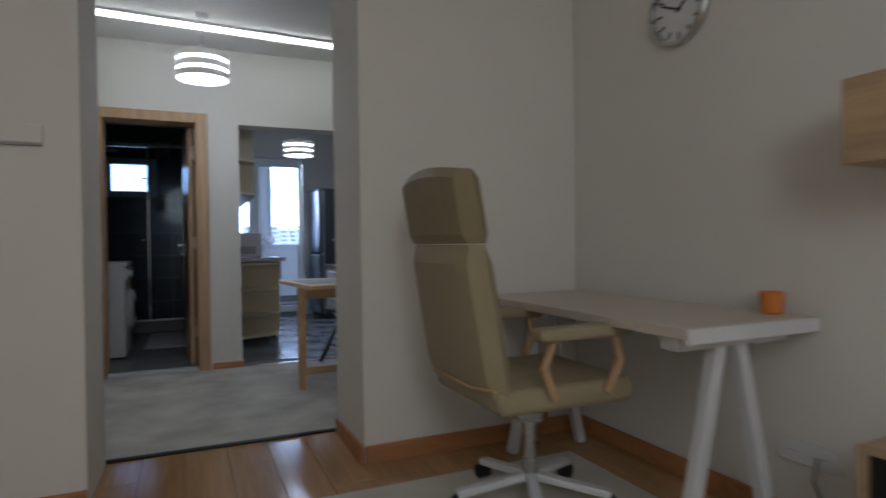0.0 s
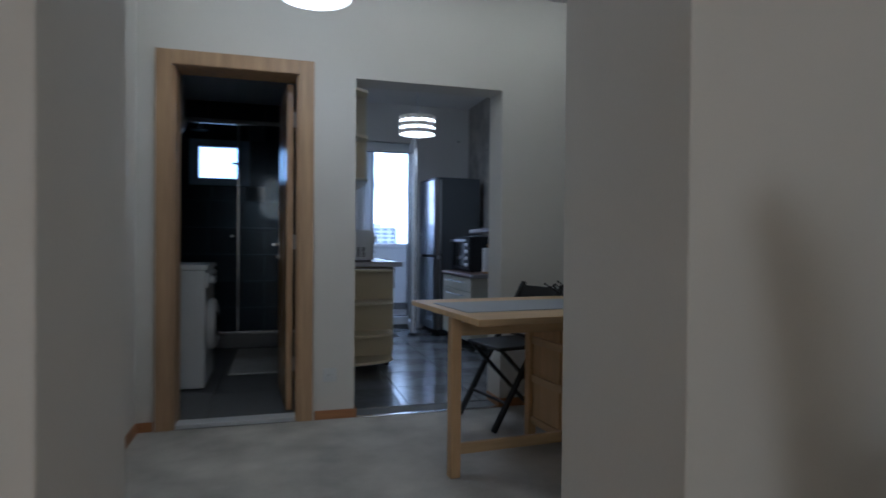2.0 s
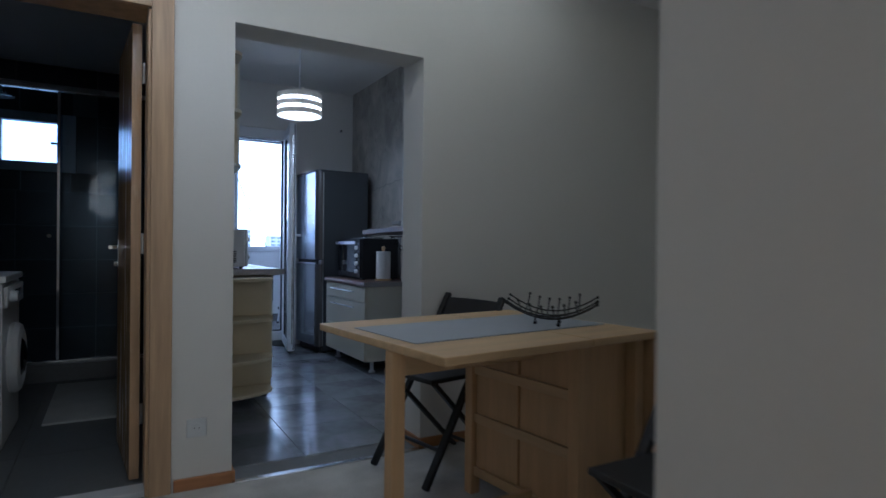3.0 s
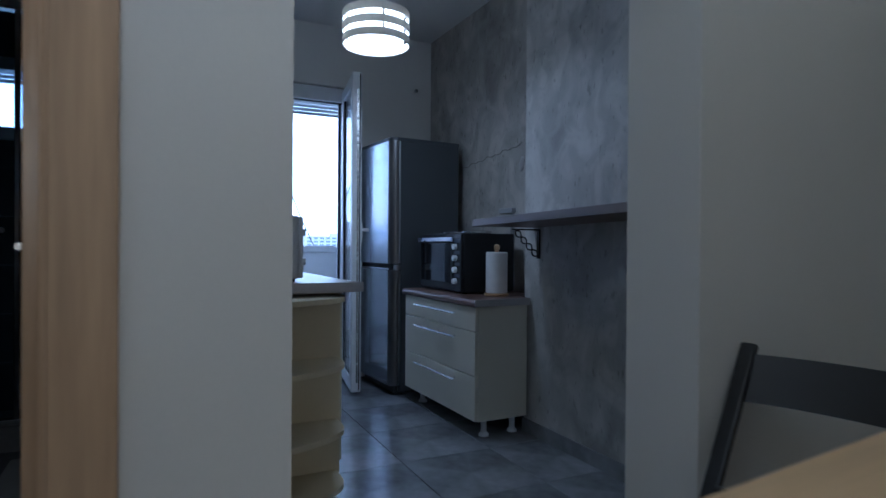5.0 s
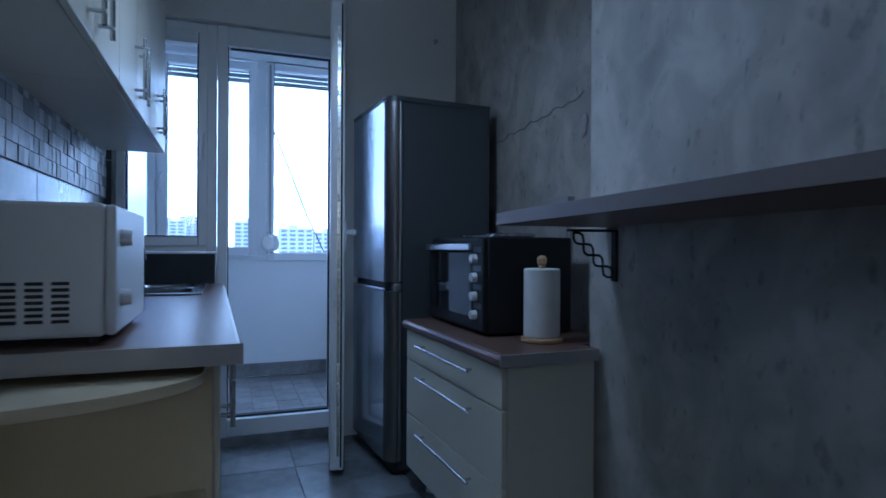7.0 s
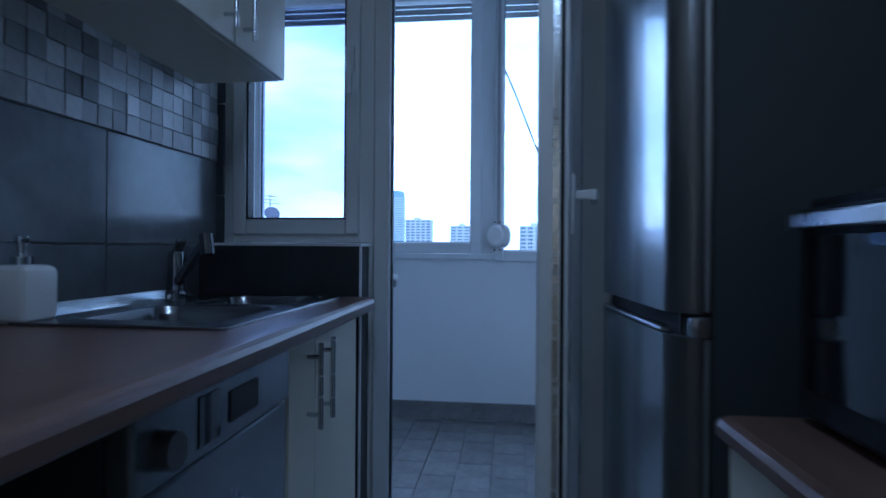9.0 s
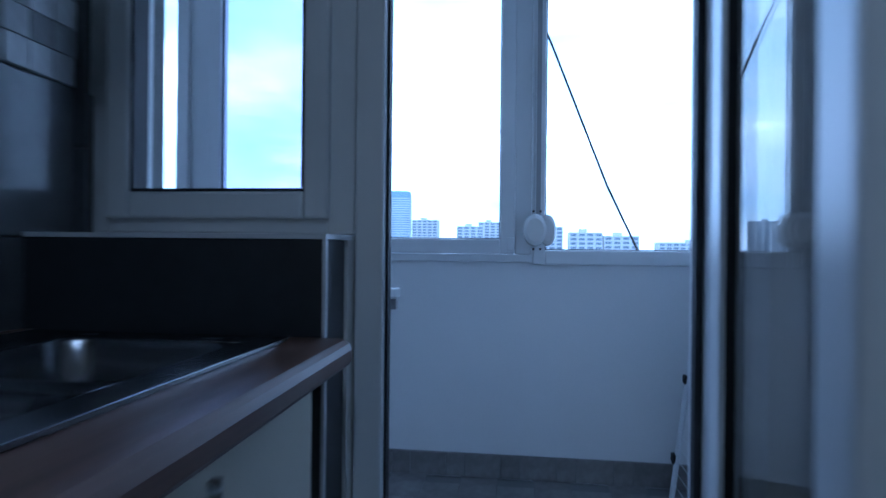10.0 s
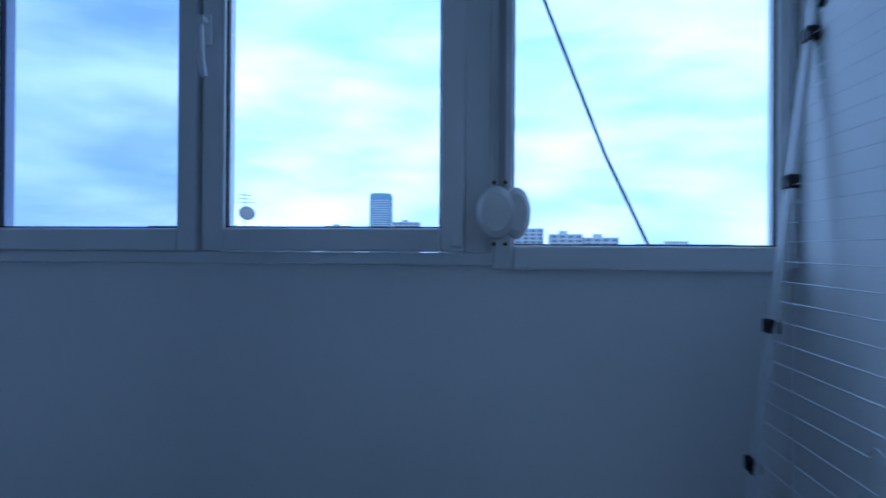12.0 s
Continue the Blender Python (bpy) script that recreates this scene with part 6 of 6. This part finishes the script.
bm.transform(Matrix.Translation((-12.3, 39.9, 3.0)) @ pose(0, 0, 0, 62, 0, 35))
part("dish", bm, M["shaded_steel"], dishm)
bm = bmesh.new()
rod(bm, (-12.45, 40, 2.32), (-12.45, 40, 4.15), 0.03)
part("mast", bm, M["shaded_steel"], dishm)
bm = bmesh.new()
for z, w in ((4.1, 0.35), (3.9, 0.45), (3.7, 0.6)):
    rod(bm, (-12.45 - w, 40, z), (-12.45 + w, 40, z - 0.06), 0.018)
part("aerial", bm, M["shaded_steel"], dishm)

# ---------- pieces of floors and walls ----------
pieces("plank", floor_living, M["laminate"], (0.188, 1.278, 0.012), [(-2.5 + 0.19 * i, -3.0 + 1.28 * j + (0.43 * i) % 1.28, -0.006) for i in range(27) for j in range(6) if -3.0 + 1.28 * j + (0.43 * i) % 1.28 < 4.1], 0.0012)
TK = 0.483
pieces("tile", floor_kitchen, M["floor_tile"], (TK - 0.004, TK - 0.004, 0.010), [(1.07 + TK * (i + 0.5), 8.13 + TK * (j + 0.5), -0.004) for i in range(-1, 3) for j in range(-5, 2)], 0.0012)
pieces("tile", floor_bath, M["bath_floor"], (0.597, 0.597, 0.010), [(-0.17 + 0.6 * (i + 0.5), 5.72 + 0.6 * (j + 0.5), -0.004) for i in range(-2, 2) for j in range(0, 6)], 0.0012)
pieces("tile", floor_balcony, M["balcony_tile"], (0.148, 0.297, 0.008), [(-1.3 + 0.15 * (i + 0.5), 9.29 + 0.30 * (j + 0.5) + (0.15 if i % 2 else 0) - 0.08, 0.059) for i in range(24) for j in range(0, 4)], 0.0015)
bx = [(-0.80 + 0.6 * i, 8.994, 0.15 + 0.3 * j) for i in range(3) for j in range(9)]
pieces("tile", wall_bath_north, M["bath_tile"], (0.594, 0.010, 0.294), [p for p in bx if not (p[0] < 0 and 1.5 < p[2] < 2.3)], 0.001)
pieces("tile", wall_bath_north, M["bath_tile"], (0.36, 0.010, 0.166), [(-0.28, 8.994, 1.584), (-0.65, 8.994, 1.584)], 0.001)
pieces("tile", wall_bath_north, M["bath_tile"], (0.38, 0.010, 0.216), [(-0.28, 8.994, 2.29), (-0.67, 8.994, 2.29)], 0.001)
pieces("tile", wall_bath_north, M["bath_tile"], (0.16, 0.010, 0.51), [(0.018, 8.994, 1.925), (-0.785, 8.994, 1.925)], 0.001)
skirt = structure("baseboard_balcony", [((-1.3, 10.4925, 0.06), (2.28, 10.4985, 0.160))], M["grout"], "grey tile skirting along the parapet")
xs, k = -1.28, 0
places_w, places_n = [], []
while xs < 2.15:
    w = 0.075 if k % 2 else 0.15
    (places_n if k % 2 else places_w).append((xs + w / 2, 10.490, 0.111))
    xs += w + 0.003
    k += 1
pieces("tile", skirt, M["balcony_tile"], (0.148, 0.008, 0.096), places_w, 0.001)
pieces("tile", skirt, M["balcony_tile"], (0.074, 0.008, 0.096), places_n, 0.001)

splash = structure("wall_kitchen_splashback", [((0.660, 5.745, 0.0), (0.666, 8.99, 1.60))], M["grout"], "slate tile splashback with a mosaic band")
pieces("tile", splash, M["splash"], (0.006, 0.597, 0.270), [(0.669, 8.17 - 0.6 * i, 1.172) for i in range(-1, 4)], 0.001)
pieces("tile", splash, M["splash"], (0.006, 0.597, 0.294), [(0.669, 8.17 - 0.6 * i, 0.887 - 0.297 * j) for i in range(-1, 4) for j in range(3)], 0.001)
pieces("tile", splash, M["splash"], (0.006, 0.21, 0.270), [(0.669, 5.86, 1.172)], 0.001)
pieces("tile", splash, M["splash"], (0.006, 0.21, 0.294), [(0.669, 5.86, 0.887 - 0.297 * j) for j in range(3)], 0.001)
pieces("tile", splash, M["splash"], (0.006, 0.18, 0.25), [(0.669, 5.84, 1.435)], 0.001)
random.seed(4)
MS = 0.0505
bm = bmesh.new()
box(bm, (-0.005, -0.0248, -0.0248), (0.005, 0.0248, 0.0248), 0.001, 1)
cell = mesh_of("mosaic_tile", bm, M["mosaic"])
for i in range(60):
    for j in range(5):
        ob = new("mosaic_tile", cell)
        ob.parent = splash
        ob.matrix_basis = pose(0.669 + random.choice((0.0, 0.0005, 0.0012, 0.0025)), 8.965 - MS * i, 1.336 + MS * j, 0, random.uniform(-1.5, 1.5), random.uniform(-2, 2))
# ledge front faces away from the window; its tile colour carries that shade
ledge = structure("wall_kitchen_ledge", [((0.668, 8.885, 0.0), (1.180, 8.999, 1.036))], M["ledge_tile"], "tiled ledge under the kitchen window, shade put into its colour", 0.002)
structure("trim_ledge", [((0.668, 8.882, 1.036), (1.186, 9.02, 1.044)), ((1.180, 8.882, 0.0), (1.186, 8.892, 1.036))], M["white_metal"], "pale tile edging of the ledge", 0.001)
